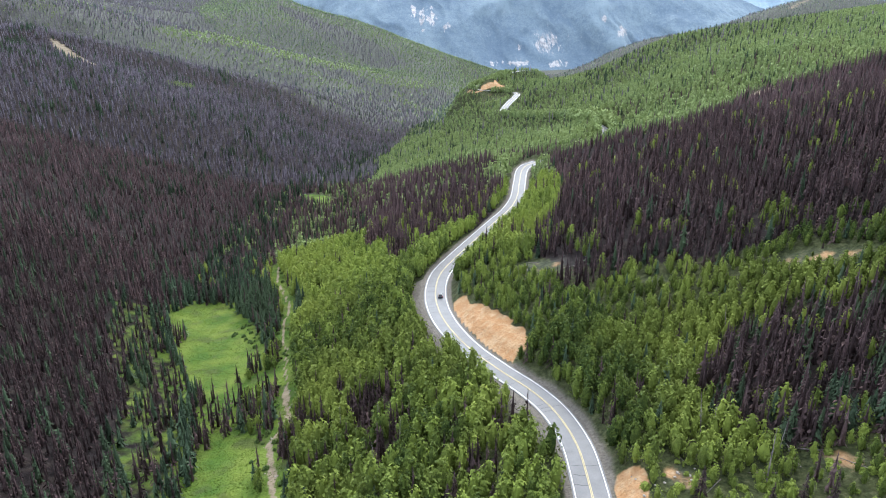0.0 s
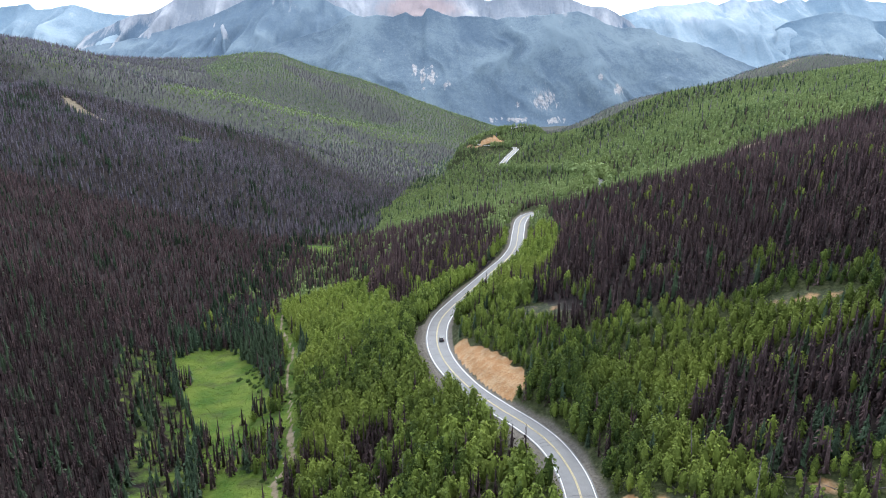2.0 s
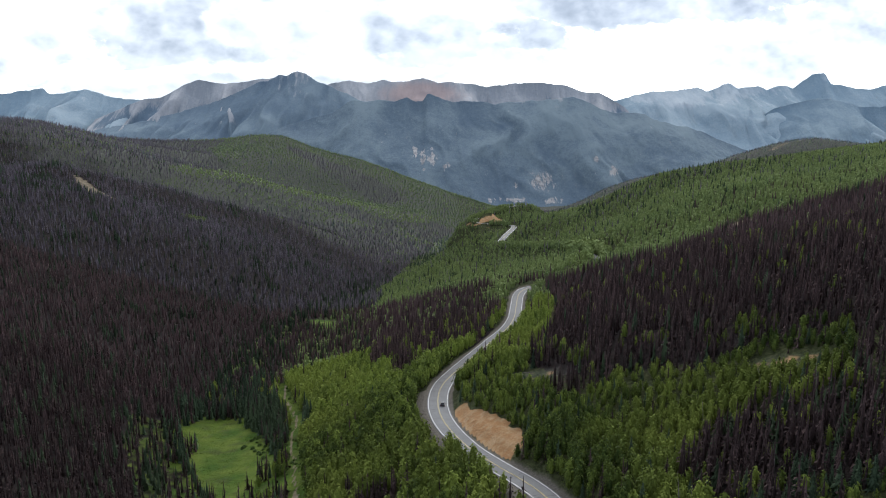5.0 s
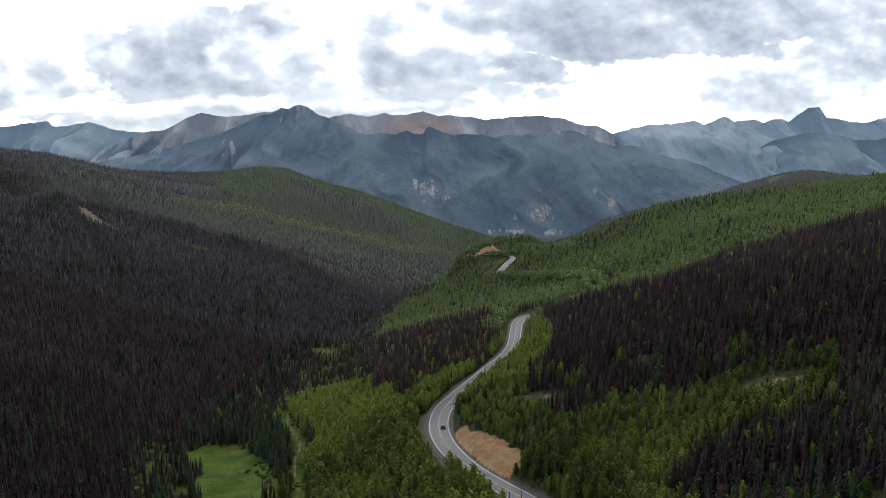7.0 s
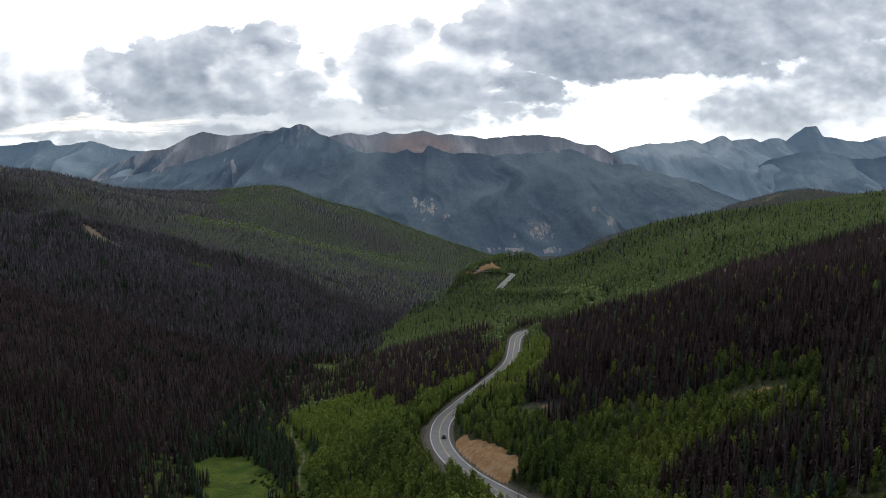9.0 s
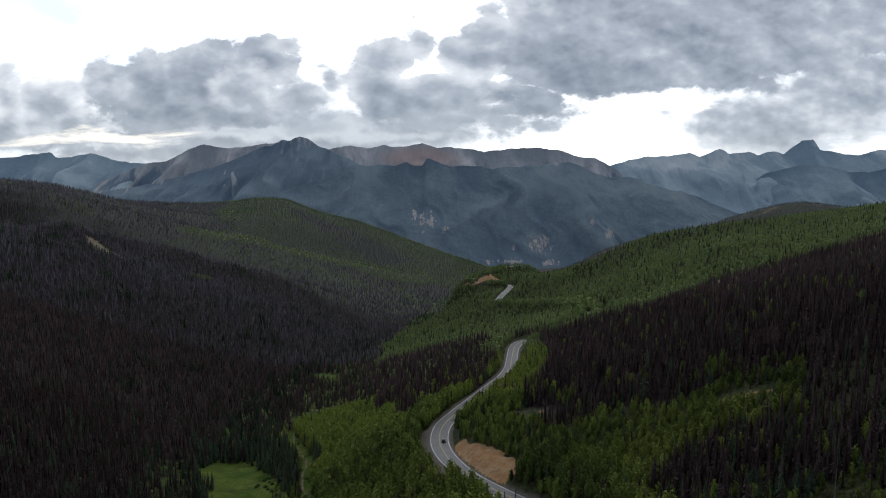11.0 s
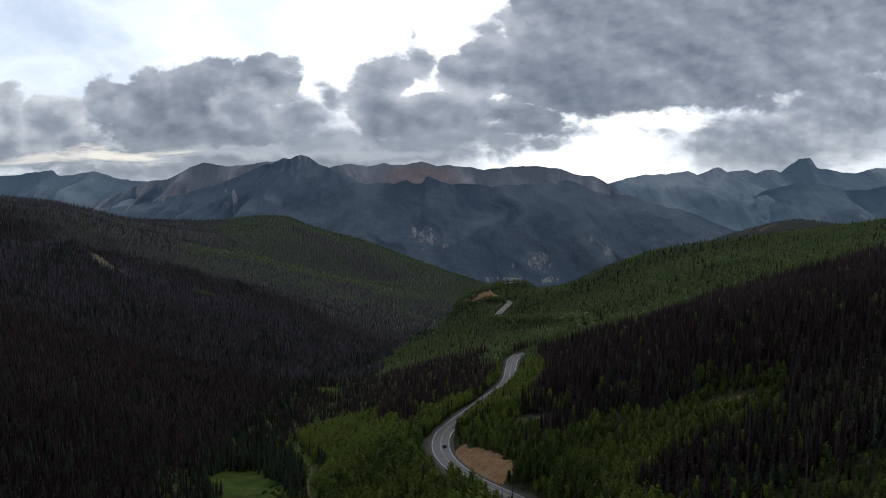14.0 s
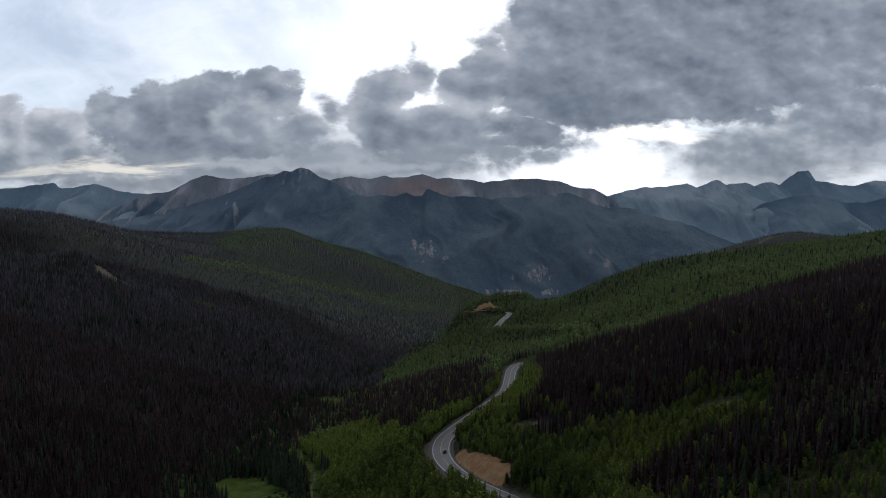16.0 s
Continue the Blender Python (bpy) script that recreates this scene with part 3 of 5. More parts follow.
# ---- ground, road and mountains ----
def mesh_from(name, verts, faces, mat=None, layers=None, shade=False, normals=None):
    """A mesh from arrays of places and of triangles or quads."""
    verts, faces = np.asarray(verts, np.float32), np.asarray(faces, np.int32)
    me = bpy.data.meshes.new(name)
    count, sides = faces.shape
    me.vertices.add(len(verts))
    me.vertices.foreach_set("co", verts.ravel())
    me.loops.add(count * sides)
    me.loops.foreach_set("vertex_index", faces.ravel())
    me.polygons.add(count)
    me.polygons.foreach_set("loop_start", np.arange(0, count * sides, sides, dtype=np.int32))
    me.polygons.foreach_set("loop_total", np.full(count, sides, np.int32))
    me.polygons.foreach_set("use_smooth", np.full(count, shade, bool))
    for key, values in (layers or {}).items():
        me.attributes.new(key, "FLOAT", "POINT").data.foreach_set("value", np.asarray(values, np.float32).ravel())
    if normals is not None:
        me.attributes.new("custom_normal", "FLOAT_VECTOR", "POINT").data.foreach_set("vector", np.asarray(normals, np.float32).ravel())
    me.update(calc_edges=True)
    if mat:
        me.materials.append(mat)
    return me


def sheet_faces(rows, cols):
    i = np.arange(rows * cols).reshape(rows, cols)
    return np.stack([i[:-1, :-1], i[:-1, 1:], i[1:, 1:], i[1:, :-1]], -1).reshape(-1, 4)


def inside(poly, x, y):
    p = np.array(poly, float)
    out = np.zeros(np.shape(x), bool)
    for (ax, ay), (bx, by) in zip(p, np.roll(p, -1, 0)):
        if ay != by:
            out ^= ((ay > y) != (by > y)) & (x < (bx - ax) * (y - ay) / (by - ay) + ax)
    return out


def near_spot(x, y, cx, cy, rx, ry, turn=0.0):
    c, s = math.cos(radians(turn)), math.sin(radians(turn))
    u, v = (x - cx) * c + (y - cy) * s, (y - cy) * c - (x - cx) * s
    return np.clip(1.5 - np.hypot(u / rx, v / ry), 0, 1)


MEADOW = [(-150, 338), (-142, 362), (-119, 370), (-88, 324), (-75, 292), (-61, 248), (-54, 218), (-54, 193), (-40, 150), (-50, 120), (-80, 130), (-76, 166), (-88, 197), (-104, 247), (-130, 292)]
TRACK = [(-104, 420), (-98, 395), (-77, 334), (-71, 290), (-62, 258), (-55, 226), (-52, 204), (-56, 193), (-50, 177), (-46, 160), (-40, 130)]
ASPENS_LEFT = [(-101, 396), (-104, 458), (-46, 408), (-21, 308), (8, 340), (44, 382), (52, 420), (60, 470), (62, 500), (44, 558), (34, 470), (45, 60), (-34, 60), (-40, 148), (-51, 211), (-72, 298)]
ASPENS_RIGHT = [(3, 256), (19, 280), (37, 269), (47, 232), (58, 228), (76, 232), (90, 215), (115, 214), (140, 200), (125, 160), (101, 179), (87, 181), (76, 159), (64, 130), (42, 127), (20, 190)]
STRIP_RIGHT = [(63, 505), (80, 505), (72, 380), (54, 312), (32, 276), (10, 262), (8, 290), (40, 360)]
DEAD_RIGHT = [(500, 640), (343, 558), (245, 528), (163, 465), (109, 498), (78, 520), (70, 372), (38, 276), (49, 244), (85, 230), (115, 214), (140, 198), (200, 170), (500, 300)]
DEAD_LEFT = [(-48, 423), (-70, 560), (-52, 660), (42, 565), (46, 533), (35, 384), (20, 347), (-22, 318)]
DEAD_NEAR = [(86, 178), (99, 178), (125, 160), (150, 120), (100, 60), (70, 100), (58, 116), (62, 130), (74, 158)]
CREST_STRIPE = [(-560, 1545), (-501, 1628), (-458, 1661), (-404, 1706), (-356, 1731), (-309, 1779), (-259, 1825), (-189, 1847), (-117, 1886), (-40, 1950)]
LOW_STRIPE = [(-560, 1453), (-487, 1534), (-427, 1582), (-366, 1645), (-297, 1701)]
LOWEST_STRIPE = [(-283, 1615), (-251, 1665), (-191, 1722)]
DEAD_STANDS = [(-860, 2360, 130, 110, 0), (-290, 2215, 190, 70, -25), (-1020, 1850, 420, 260, 0)]
BARE = [(44, 249, 15, 8, -35), (119, 196, 18, 7, -42), (76, 222, 6, 3, -20), (84, 116, 6, 3, -30), (52, 118, 4, 5, 0)]
GLADE = [(-138, 668), (-111, 656), (-84, 600), (-108, 606)]


def cover(x, y):
    """What covers the ground at each place: shares of grass, soil, gravel and bare rock."""
    d, k, level = beside_road(x, y)
    shape = np.shape(x)
    x, y = np.ravel(x), np.ravel(y)
    reach = np.abs(d) - LINE[k, 3]
    grass = np.where(inside(MEADOW, x + 9 * rough(x, y, 24, 3, 14), y + 9 * rough(x, y, 24, 3, 15)) | inside(GLADE, x, y), 1.0, 0.0)
    grass = np.maximum(grass, 0.5 * ((off_line(MEADOW + MEADOW[:1], x, y) < 21) & (x < -74 - 0.12 * (y - 160)) & (y < 345)))
    grass = np.maximum(grass, np.clip(1 - off_line(TRACK, x, y) / 9, 0, 0.7))
    near_cut = np.where(d > 0, 1.0, 0.0) * smooth(1.2, 2.2, reach)
    ry = LINE[k, 1]
    soil = near_cut * (smooth(184, 192, ry) * (1 - smooth(240, 256, ry)) * (1 - smooth(-1.5, 1.5, reach - np.interp(ry, [186, 200, 225, 250], [11, 13, 10, 5]) - 3.0 * rough(x, y, 8, 3, 62)))
                       + smooth(92, 104, ry) * (1 - smooth(122, 130, ry)) * (1 - smooth(-3, 3, reach - 6.5 - 3.5 * rough(x, y, 9, 3, 61))))
    soil = np.maximum(soil, near_spot(x, y, 44, 249, 12, 6, -35) * 0.50)
    soil = np.maximum(soil, near_spot(x, y, 119, 196, 14, 5, -42) * 0.44)
    soil = np.maximum(soil, near_spot(x, y, 82, 117, 10, 5, -30) * 0.40)
    soil = np.maximum(soil, near_spot(x, y, 53, 119, 5, 6) * 0.5)
    soil = soil * (1 + np.where(y < 140, 1.0, 0.55) * rough(x, y, 6, 3, 63))
    soil = np.maximum(soil, np.where((d > 0) & (ry > 990) & (ry < 1010) & (LINE[k, 0] < 92), smooth(0.5, 1.5, reach) * (1 - smooth(20, 26, reach)), 0))
    soil = np.maximum(soil, np.where((d < 0) & (ry > 985) & (ry < 1012) & (LINE[k, 0] < 76), 0.62 * smooth(0.5, 1.5, reach) * (1 - smooth(7, 12, reach)), 0))
    soil = np.maximum(soil, 0.5 * near_spot(x, y, 62, 990, 10, 5))
    verge = (1 - smooth(1.6, 3.0, reach)) * np.where(reach > -1, 1.0, 0)
    verge = np.maximum(verge, np.where((d < 0) & (ry > 205) & (ry < 275), 1 - smooth(4.5, 8, reach), 0))
    verge = np.maximum(verge, np.where((d < 0) & (ry > 140) & (ry < 176), 0.7 * (1 - smooth(5, 10, reach)), 0))
    verge = np.maximum(verge, np.where((d > 0) & (ry > 120) & (ry < 188), 0.66 * (1 - smooth(1.8, 4.6, reach)), 0))
    gravel = np.where((reach < 30) & (ry < 512), verge, 0) * (1 - 0.9 * np.clip(soil, 0, 1))
    rock = np.maximum(0.7 * near_spot(x, y, 240, 528, 24, 7, 42), 0.95 * near_spot(x, y, -535, 1074, 80, 12, -44))
    rock = np.maximum(rock, 0.72 * np.clip(1.5 - off_line(TRACK, x + 2 * rough(x, y, 14, 2, 12), y) / np.where(y < 235, 1.5, 1.0), 0, 1))
    rock = np.maximum(rock, near_spot(x, y, 1200, 2490, 70, 16, 20) * 0.6)
    herb = np.where((x > np.interp(y, [60, 350, 680, 1300], [-70, -110, -125, -60])), 0.8, 0.0)
    for poly in (DEAD_RIGHT, DEAD_LEFT, DEAD_NEAR):
        herb[inside(poly, x, y) & (y > 124)] = 0.12
    herb = np.maximum(herb, 0.55 * smooth(1300, 1900, y))
    # the grey cover grows with distance, as haze put into the ground's colour
    haze_hay = 0.85 * smooth(1150, 1600, y + 160 * rough(x, y, 300, 4, 23)) * np.where(x < 60, 0.95, 0.6)
    haze_hay = np.where((x > 250) & (y > 2100), 0.9, haze_hay)
    for spot in BARE:
        haze_hay = np.maximum(haze_hay, 0.40 * near_spot(x, y, *spot))
    return {n: v.reshape(shape) for n, v in (("haze_hay", haze_hay), ("herb", herb), ("grass", grass), ("soil", soil), ("gravel", gravel), ("rock", rock))}


def build_ground():
    ys = np.r_[np.arange(-420, 60, 20), np.arange(60, 300, 2.2), np.arange(300, 420, 3.5), np.arange(420, 720, 6), np.arange(720, 1300, 11), np.arange(1300, 2700, 28), np.arange(2700, 5201, 125)]
    u = np.sinh(np.linspace(-2.6, 2.6, 330)) / np.sinh(2.6) * 1.15
    reach = np.maximum(ys + 140, 420)
    x = u[None, :] * reach[:, None] + 8 * np.clip(1 - ys / 600, 0, 1)[:, None]
    y = np.repeat(ys[:, None], len(u), 1)
    x[:, 0], x[:, -1] = x[:, 0] - 900, x[:, -1] + 900
    z = height(x, y)
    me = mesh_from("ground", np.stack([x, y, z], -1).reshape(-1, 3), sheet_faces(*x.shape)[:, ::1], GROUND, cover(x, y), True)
    tagged(new("ground", me), "mountain valley ground of forest floor, meadow and orange soil", "ground", kind="structure")


def strip(name, mat, lo, hi, lift, thick, start=0, end=None, label=""):
    """A band that follows the road between two distances from its centre line (shares of its half width)."""
    end = len(LINE) if end is None else end
    n = end - start
    rows = LINE[start:end]
    side = SIDE[start:end]
    verts = []
    offs = [(lo, -thick), (lo, 0.0), (hi, 0.0), (hi, -thick)]
    for share, drop in offs:
        d = share(rows[:, 3])
        verts.append(np.column_stack([rows[:, 0] + side[:, 0] * d, rows[:, 1] + side[:, 1] * d, rows[:, 2] + lift + drop - 0.02 * np.abs(d)]))
    v = np.stack(verts, 1).reshape(-1, 3)
    i = np.arange(n - 1)[:, None] * 4
    f = np.concatenate([i + np.array([[a, a + 4, a + 5, a + 1]]) for a in range(3)])
    return mesh_from(name, v, f, mat)


def build_road():
    road = new("road", strip("road", ASPHALT, lambda w: -w - 0.55, lambda w: w + 0.55, 0.0, 0.25))
    tagged(road, "winding two-lane mountain road of worn grey asphalt", "road", kind="structure")
    for name, mat, lo, hi in (("edge_line", WHITE_PAINT, lambda w: -w - 0.11, lambda w: -w + 0.11), ("edge_line", WHITE_PAINT, lambda w: w - 0.11, lambda w: w + 0.11),
                              ("centre_line", YELLOW_PAINT, lambda w: w * 0 - 0.24, lambda w: w * 0 - 0.06), ("centre_line", YELLOW_PAINT, lambda w: w * 0 + 0.06, lambda w: w * 0 + 0.24)):
        new(name, strip(name, mat, lo, hi, 0.03, 0.02)).parent = road
    rng = random.Random(5)
    for k in range(len(LINE)):
        y = LINE[k, 1]
        if 236 < y < 330 and k % 3 == 0 or (110 < y < 236 and rng.random() < 0.06):
            # a sealed crack across one lane or both
            a, b = (-1, -0.08) if rng.random() < 0.8 else (-1, 1)
            n = 7
            pts = []
            for j in range(n):
                d = (a + (b - a) * j / (n - 1)) * (LINE[k, 3] - 0.3)
                bend = rng.uniform(-0.18, 0.18)
                c = LINE[k, :2] + SIDE[k] * d + TANGENT[k] * bend
                for w in (-0.06, 0.06):
                    pts.append((*(c + TANGENT[k] * w), LINE[k, 2] + 0.012 - 0.02 * abs(d)))
            f = [(2 * j, 2 * j + 1, 2 * j + 3, 2 * j + 2) for j in range(n - 1)]
            new("crack_seal", mesh_from("crack_seal", pts, f, SEAL)).parent = road


def ribs(x, t, size, seed, octaves=5):
    """Ridged noise drawn out down the slope: 1 along a rib, 0 in a gully."""
    out, amp, total, k = 0.0, 1.0, 0.0, 0
    bow = rough(x, t * size * 1.6, size * 0.8, 3, seed + 40) * size * 0.5
    while k < octaves:
        wide = size / 2.0**k
        out = out + amp * (1 - np.abs(rough(x + bow, t * wide * (1.1 + 0.7 * k), wide, 1, seed + 7 * k)) * 1.6)
        total, amp, k = total + amp, amp * 0.58, k + 1
    return np.clip(out / total, 0, 1)


def mountain(label, knots, y, depth, foot, mat, seed, bare_from, spots=(), red=(), detail=3.0, back=30, size=420, carve=0.30, step=9.5, rows=66):
    """A range whose skyline passes through the knots (x, z) at the station y and falls towards the valley in ribs and gullies."""
    kx, kz = np.array([k[0] for k in knots], float), np.array([k[1] for k in knots], float)
    xs = np.linspace(kx[0], kx[-1], int((kx[-1] - kx[0]) / step))
    x, t = np.meshgrid(xs, np.r_[-1.0, np.linspace(0, 1, rows)**1.2])
    crest = np.interp(xs, kx, kz) + rough(xs, xs * 0, 60, 4, seed) * detail * 3.0
    fall = np.where(t < 0, 0.25, t)
    rib = ribs(x, fall, size, seed)
    belly = np.sin(np.pi * np.clip(fall, 0, 1))**0.8
    z = crest[None, :] + (foot - crest[None, :]) * (fall**1.02 + carve * (0.62 - rib) * belly)
    yy = y + np.where(t < 0, back, -fall * depth - (rib - 0.5) * 0.22 * depth * belly)
    bare = smooth(bare_from - 120, bare_from + 120, z + 190 * (rib - 0.55) + 120 * rough(x, fall * 500, 240, 4, seed + 6))
    cliff = np.zeros_like(z)
    for cx, cz, rx, rz in spots:
        cliff = np.maximum(cliff, np.clip(1.0 - 0.75 * np.hypot((x - cx) / rx, (z - cz) / rz), 0, 0.66))
    rust = np.zeros_like(z)
    for cx, cz, rx, rz in red:
        rust = np.maximum(rust, np.clip(1.15 - 0.75 * np.hypot((x - cx) / rx, (z - cz) / rz), 0, 0.8))
    me = mesh_from("mountain", np.stack([x, yy, z], -1).reshape(-1, 3), sheet_faces(*x.shape), mat, {"bare": bare, "cliff": cliff, "red": rust, "ridge": rib}, True)
    tagged(new("mountain", me), label, "mountain", kind="structure")


build_ground()
build_road()
# aerial haze is painted into these base colours: farther ranges bluer and paler
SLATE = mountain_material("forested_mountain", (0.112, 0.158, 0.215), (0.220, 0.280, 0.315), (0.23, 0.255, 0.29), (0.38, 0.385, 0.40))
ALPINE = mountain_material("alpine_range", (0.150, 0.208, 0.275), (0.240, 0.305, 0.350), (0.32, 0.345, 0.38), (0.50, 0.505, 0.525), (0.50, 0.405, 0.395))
HAZE_BLUE = mountain_material("distant_hazed_range", (0.25, 0.345, 0.42), (0.38, 0.465, 0.52), (0.34, 0.42, 0.49), (0.50, 0.56, 0.60))
HAZE_MIDBLUE = mountain_material("wooded_hazed_ridge", (0.175, 0.255, 0.325), (0.31, 0.39, 0.44), (0.30, 0.36, 0.41), (0.52, 0.55, 0.56))
mountain("flat-topped range on the horizon, blue from painted haze", [(-3400, 190), (-2972, 224), (-2645, 258), (-2621, 228), (-2500, 236), (-2378, 258), (-2172, 198), (-2000, 190), (-1600, 130)], 4850, 900, -250, HAZE_BLUE, 31, 210, step=12, rows=50)
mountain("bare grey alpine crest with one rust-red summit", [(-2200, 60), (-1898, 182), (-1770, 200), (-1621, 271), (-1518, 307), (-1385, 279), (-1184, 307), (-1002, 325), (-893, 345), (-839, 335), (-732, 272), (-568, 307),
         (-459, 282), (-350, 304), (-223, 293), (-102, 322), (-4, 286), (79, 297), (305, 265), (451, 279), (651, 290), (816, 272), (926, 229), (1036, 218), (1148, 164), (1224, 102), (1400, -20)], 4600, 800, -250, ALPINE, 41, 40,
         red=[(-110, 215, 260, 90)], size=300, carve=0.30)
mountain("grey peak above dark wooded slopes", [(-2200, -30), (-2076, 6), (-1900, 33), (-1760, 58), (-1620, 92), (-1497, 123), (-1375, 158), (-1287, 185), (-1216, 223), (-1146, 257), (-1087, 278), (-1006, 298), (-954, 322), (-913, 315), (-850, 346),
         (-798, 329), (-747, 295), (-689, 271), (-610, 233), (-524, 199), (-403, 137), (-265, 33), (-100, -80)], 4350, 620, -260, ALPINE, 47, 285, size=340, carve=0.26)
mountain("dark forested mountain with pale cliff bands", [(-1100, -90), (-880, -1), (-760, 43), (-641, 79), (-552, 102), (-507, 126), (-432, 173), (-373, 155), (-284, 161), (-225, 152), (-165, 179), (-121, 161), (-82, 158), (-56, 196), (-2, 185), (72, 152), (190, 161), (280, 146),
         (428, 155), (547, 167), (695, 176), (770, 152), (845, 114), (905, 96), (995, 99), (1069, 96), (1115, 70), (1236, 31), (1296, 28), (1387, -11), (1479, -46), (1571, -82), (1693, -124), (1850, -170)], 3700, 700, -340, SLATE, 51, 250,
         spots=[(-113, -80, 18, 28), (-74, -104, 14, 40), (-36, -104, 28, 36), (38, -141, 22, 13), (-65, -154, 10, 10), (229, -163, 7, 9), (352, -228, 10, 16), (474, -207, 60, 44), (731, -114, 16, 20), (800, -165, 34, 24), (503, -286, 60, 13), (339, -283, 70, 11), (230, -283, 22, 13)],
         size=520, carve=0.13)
mountain("jagged range with a flat-topped summit, blue from painted haze", [(1000, 120), (1209, 187), (1400, 236), (1593, 244), (1745, 270), (1805, 236), (1948, 293), (2016, 255), (2150, 278), (2209, 255), (2335, 282), (2382, 263), (2511, 346), (2588, 357),
         (2643, 289), (2788, 263), (2905, 255), (3049, 289), (3500, 260)], 4850, 1000, -250, HAZE_BLUE, 61, 215, size=360, carve=0.2)
mountain("wooded ridge below the jagged range, blue from painted haze", [(1500, -230), (1669, -147), (1774, -76), (1879, -11), (1983, 67), (2087, 131), (2228, 163), (2335, 184), (2442, 184), (2551, 156), (2607, 131), (2732, 135), (2945, 173), (3302, 191)], 4450, 600, -260, HAZE_MIDBLUE, 71, 300, size=340, rows=60, carve=0.16)


# ---- trees ----
rng = np.random.default_rng(7)


def part(name, me, parent, label=""):
    ob = new(name, me)
    ob.parent = parent
    return tagged(ob, label)


def spike(bottom, top, r0, r1, sides=5):
    """A tapered stem."""
    b, e = np.array(bottom, float), np.array(top, float)
    a = np.arange(sides) * 2 * np.pi / sides
    ring = np.column_stack([np.cos(a), np.sin(a), a * 0])
    v = np.vstack([b + ring * r0, e + ring * r1])
    i = np.arange(sides)
    j = (i + 1) % sides
    f = np.vstack([np.column_stack([i, j, j + sides]), np.column_stack([i, j + sides, i + sides])])
    return v, f, np.vstack([ring, ring])


def joined(pieces):
    vs, fs, ns, n = [], [], [], 0
    for v, f, m in pieces:
        vs.append(v)
        fs.append(f + n)
        ns.append(m)
        n += len(v)
    return np.vstack(vs), np.vstack(fs), np.vstack(ns)


def unit(v):
    return v / np.linalg.norm(v, axis=-1, keepdims=True)


def tufts(places, out, soft, size):
    """Three-cornered tufts of leaves at the places, facing roughly outwards; `soft` is the way the crown swells there."""
    n = len(places)
    face = unit(out + rng.normal(0, 0.4, (n, 3)) + (0, 0, 0.2))
    a = unit(np.cross(face, rng.normal(0, 1, (n, 3))))
    b = np.cross(face, a)
    s = size * rng.uniform(0.7, 1.3, (n, 1))
    v = np.stack([places + a * s, places - a * s * 0.5 + b * s * 0.87, places - a * s * 0.5 - b * s * 0.87], 1).reshape(-1, 3)
    return v, np.arange(n * 3).reshape(-1, 3), np.repeat(unit(soft + 0.3 * face), 3, 0)


def core(radii, heights, sides, rough_by=0.2):
    """The dense inside of a crown: rings of the given radii, closed at the top."""
    a = np.arange(sides) * 2 * np.pi / sides
    vs, ns = [], []
    for k, (r, h) in enumerate(zip(radii, heights)):
        q = a + k * np.pi / sides
        rr = r * rng.uniform(1 - rough_by, 1 + rough_by, sides)
        vs.append(np.column_stack([np.cos(q) * rr, np.sin(q) * rr, np.full(sides, h)]))
        ns.append(np.column_stack([np.cos(q), np.sin(q), np.full(sides, -0.3 + 1.0 * k / len(radii))]))
    fs = []
    for k in range(len(radii) - 1):
        for i in range(sides):
            j = (i + 1) % sides
            p, q, r, s = k * sides + i, k * sides + j, (k + 1) * sides + i, (k + 1) * sides + j
            fs += [(p, q, r), (q, s, r)]
    return np.vstack(vs), np.array(fs), unit(np.vstack(ns))


def aspen_crown(count, leaf, wide=0.24, low=0.14, sides=6, lumps=9, rings=4, inner=0.72):
    """A lumpy upright crown of leaf tufts round a dense core, for an aspen one metre high."""
    h = rng.uniform(0, 1, count)**0.85
    a = rng.uniform(0, 2 * np.pi, count)
    hh = np.clip(h, 0, 1)
    prof = lambda q: np.sin(np.pi * (0.13 + 0.86 * q)**0.98)**0.72
    r = wide * prof(hh)
    out = unit(np.column_stack([np.cos(a), np.sin(a), (hh - 0.35) * 1.5]))
    p = np.column_stack([r * np.cos(a), r * np.sin(a), low + (1.0 - low) * hh])
    # lumps: the crown swells towards a few boughs and is drawn in between them
    lh, la = rng.uniform(0.05, 1.0, lumps), rng.uniform(0, 2 * np.pi, lumps)
    lr = wide * prof(lh)
    c = np.column_stack([lr * np.cos(la) * 0.8, lr * np.sin(la) * 0.8, low + (0.97 - low) * lh])
    gap = np.linalg.norm(p[:, None] - c[None], axis=2)
    k = gap.argmin(1)
    near = gap.min(1)
    size = 0.10
    if count > 200:
        p = np.where((near < size)[:, None], c[k] + unit(p - c[k]) * size * 0.95, p * [0.92, 0.92, 1.0])
        soft = unit(0.7 * unit(p - c[k]) + 0.9 * out + (0, 0, 0.3))
    else:
        p = p * np.column_stack([rng.uniform(0.78, 1.10, (count, 1))] * 2 + [rng.uniform(0.96, 1.03, (count, 1))])
        soft = unit(out + (0, 0, 0.3) + rng.normal(0, 0.42, (count, 3)))
    leafy = tufts(p + rng.normal(0, 0.012, p.shape), unit(out + 0.6 * unit(p - c[k])), soft, leaf)
    levels = np.linspace(0.0, 0.93, rings) if rings > 2 else np.array([0.15, 0.85])
    return joined([leafy, core(wide * inner * prof(levels), low + (0.94 - low) * levels, sides, 0.3)])


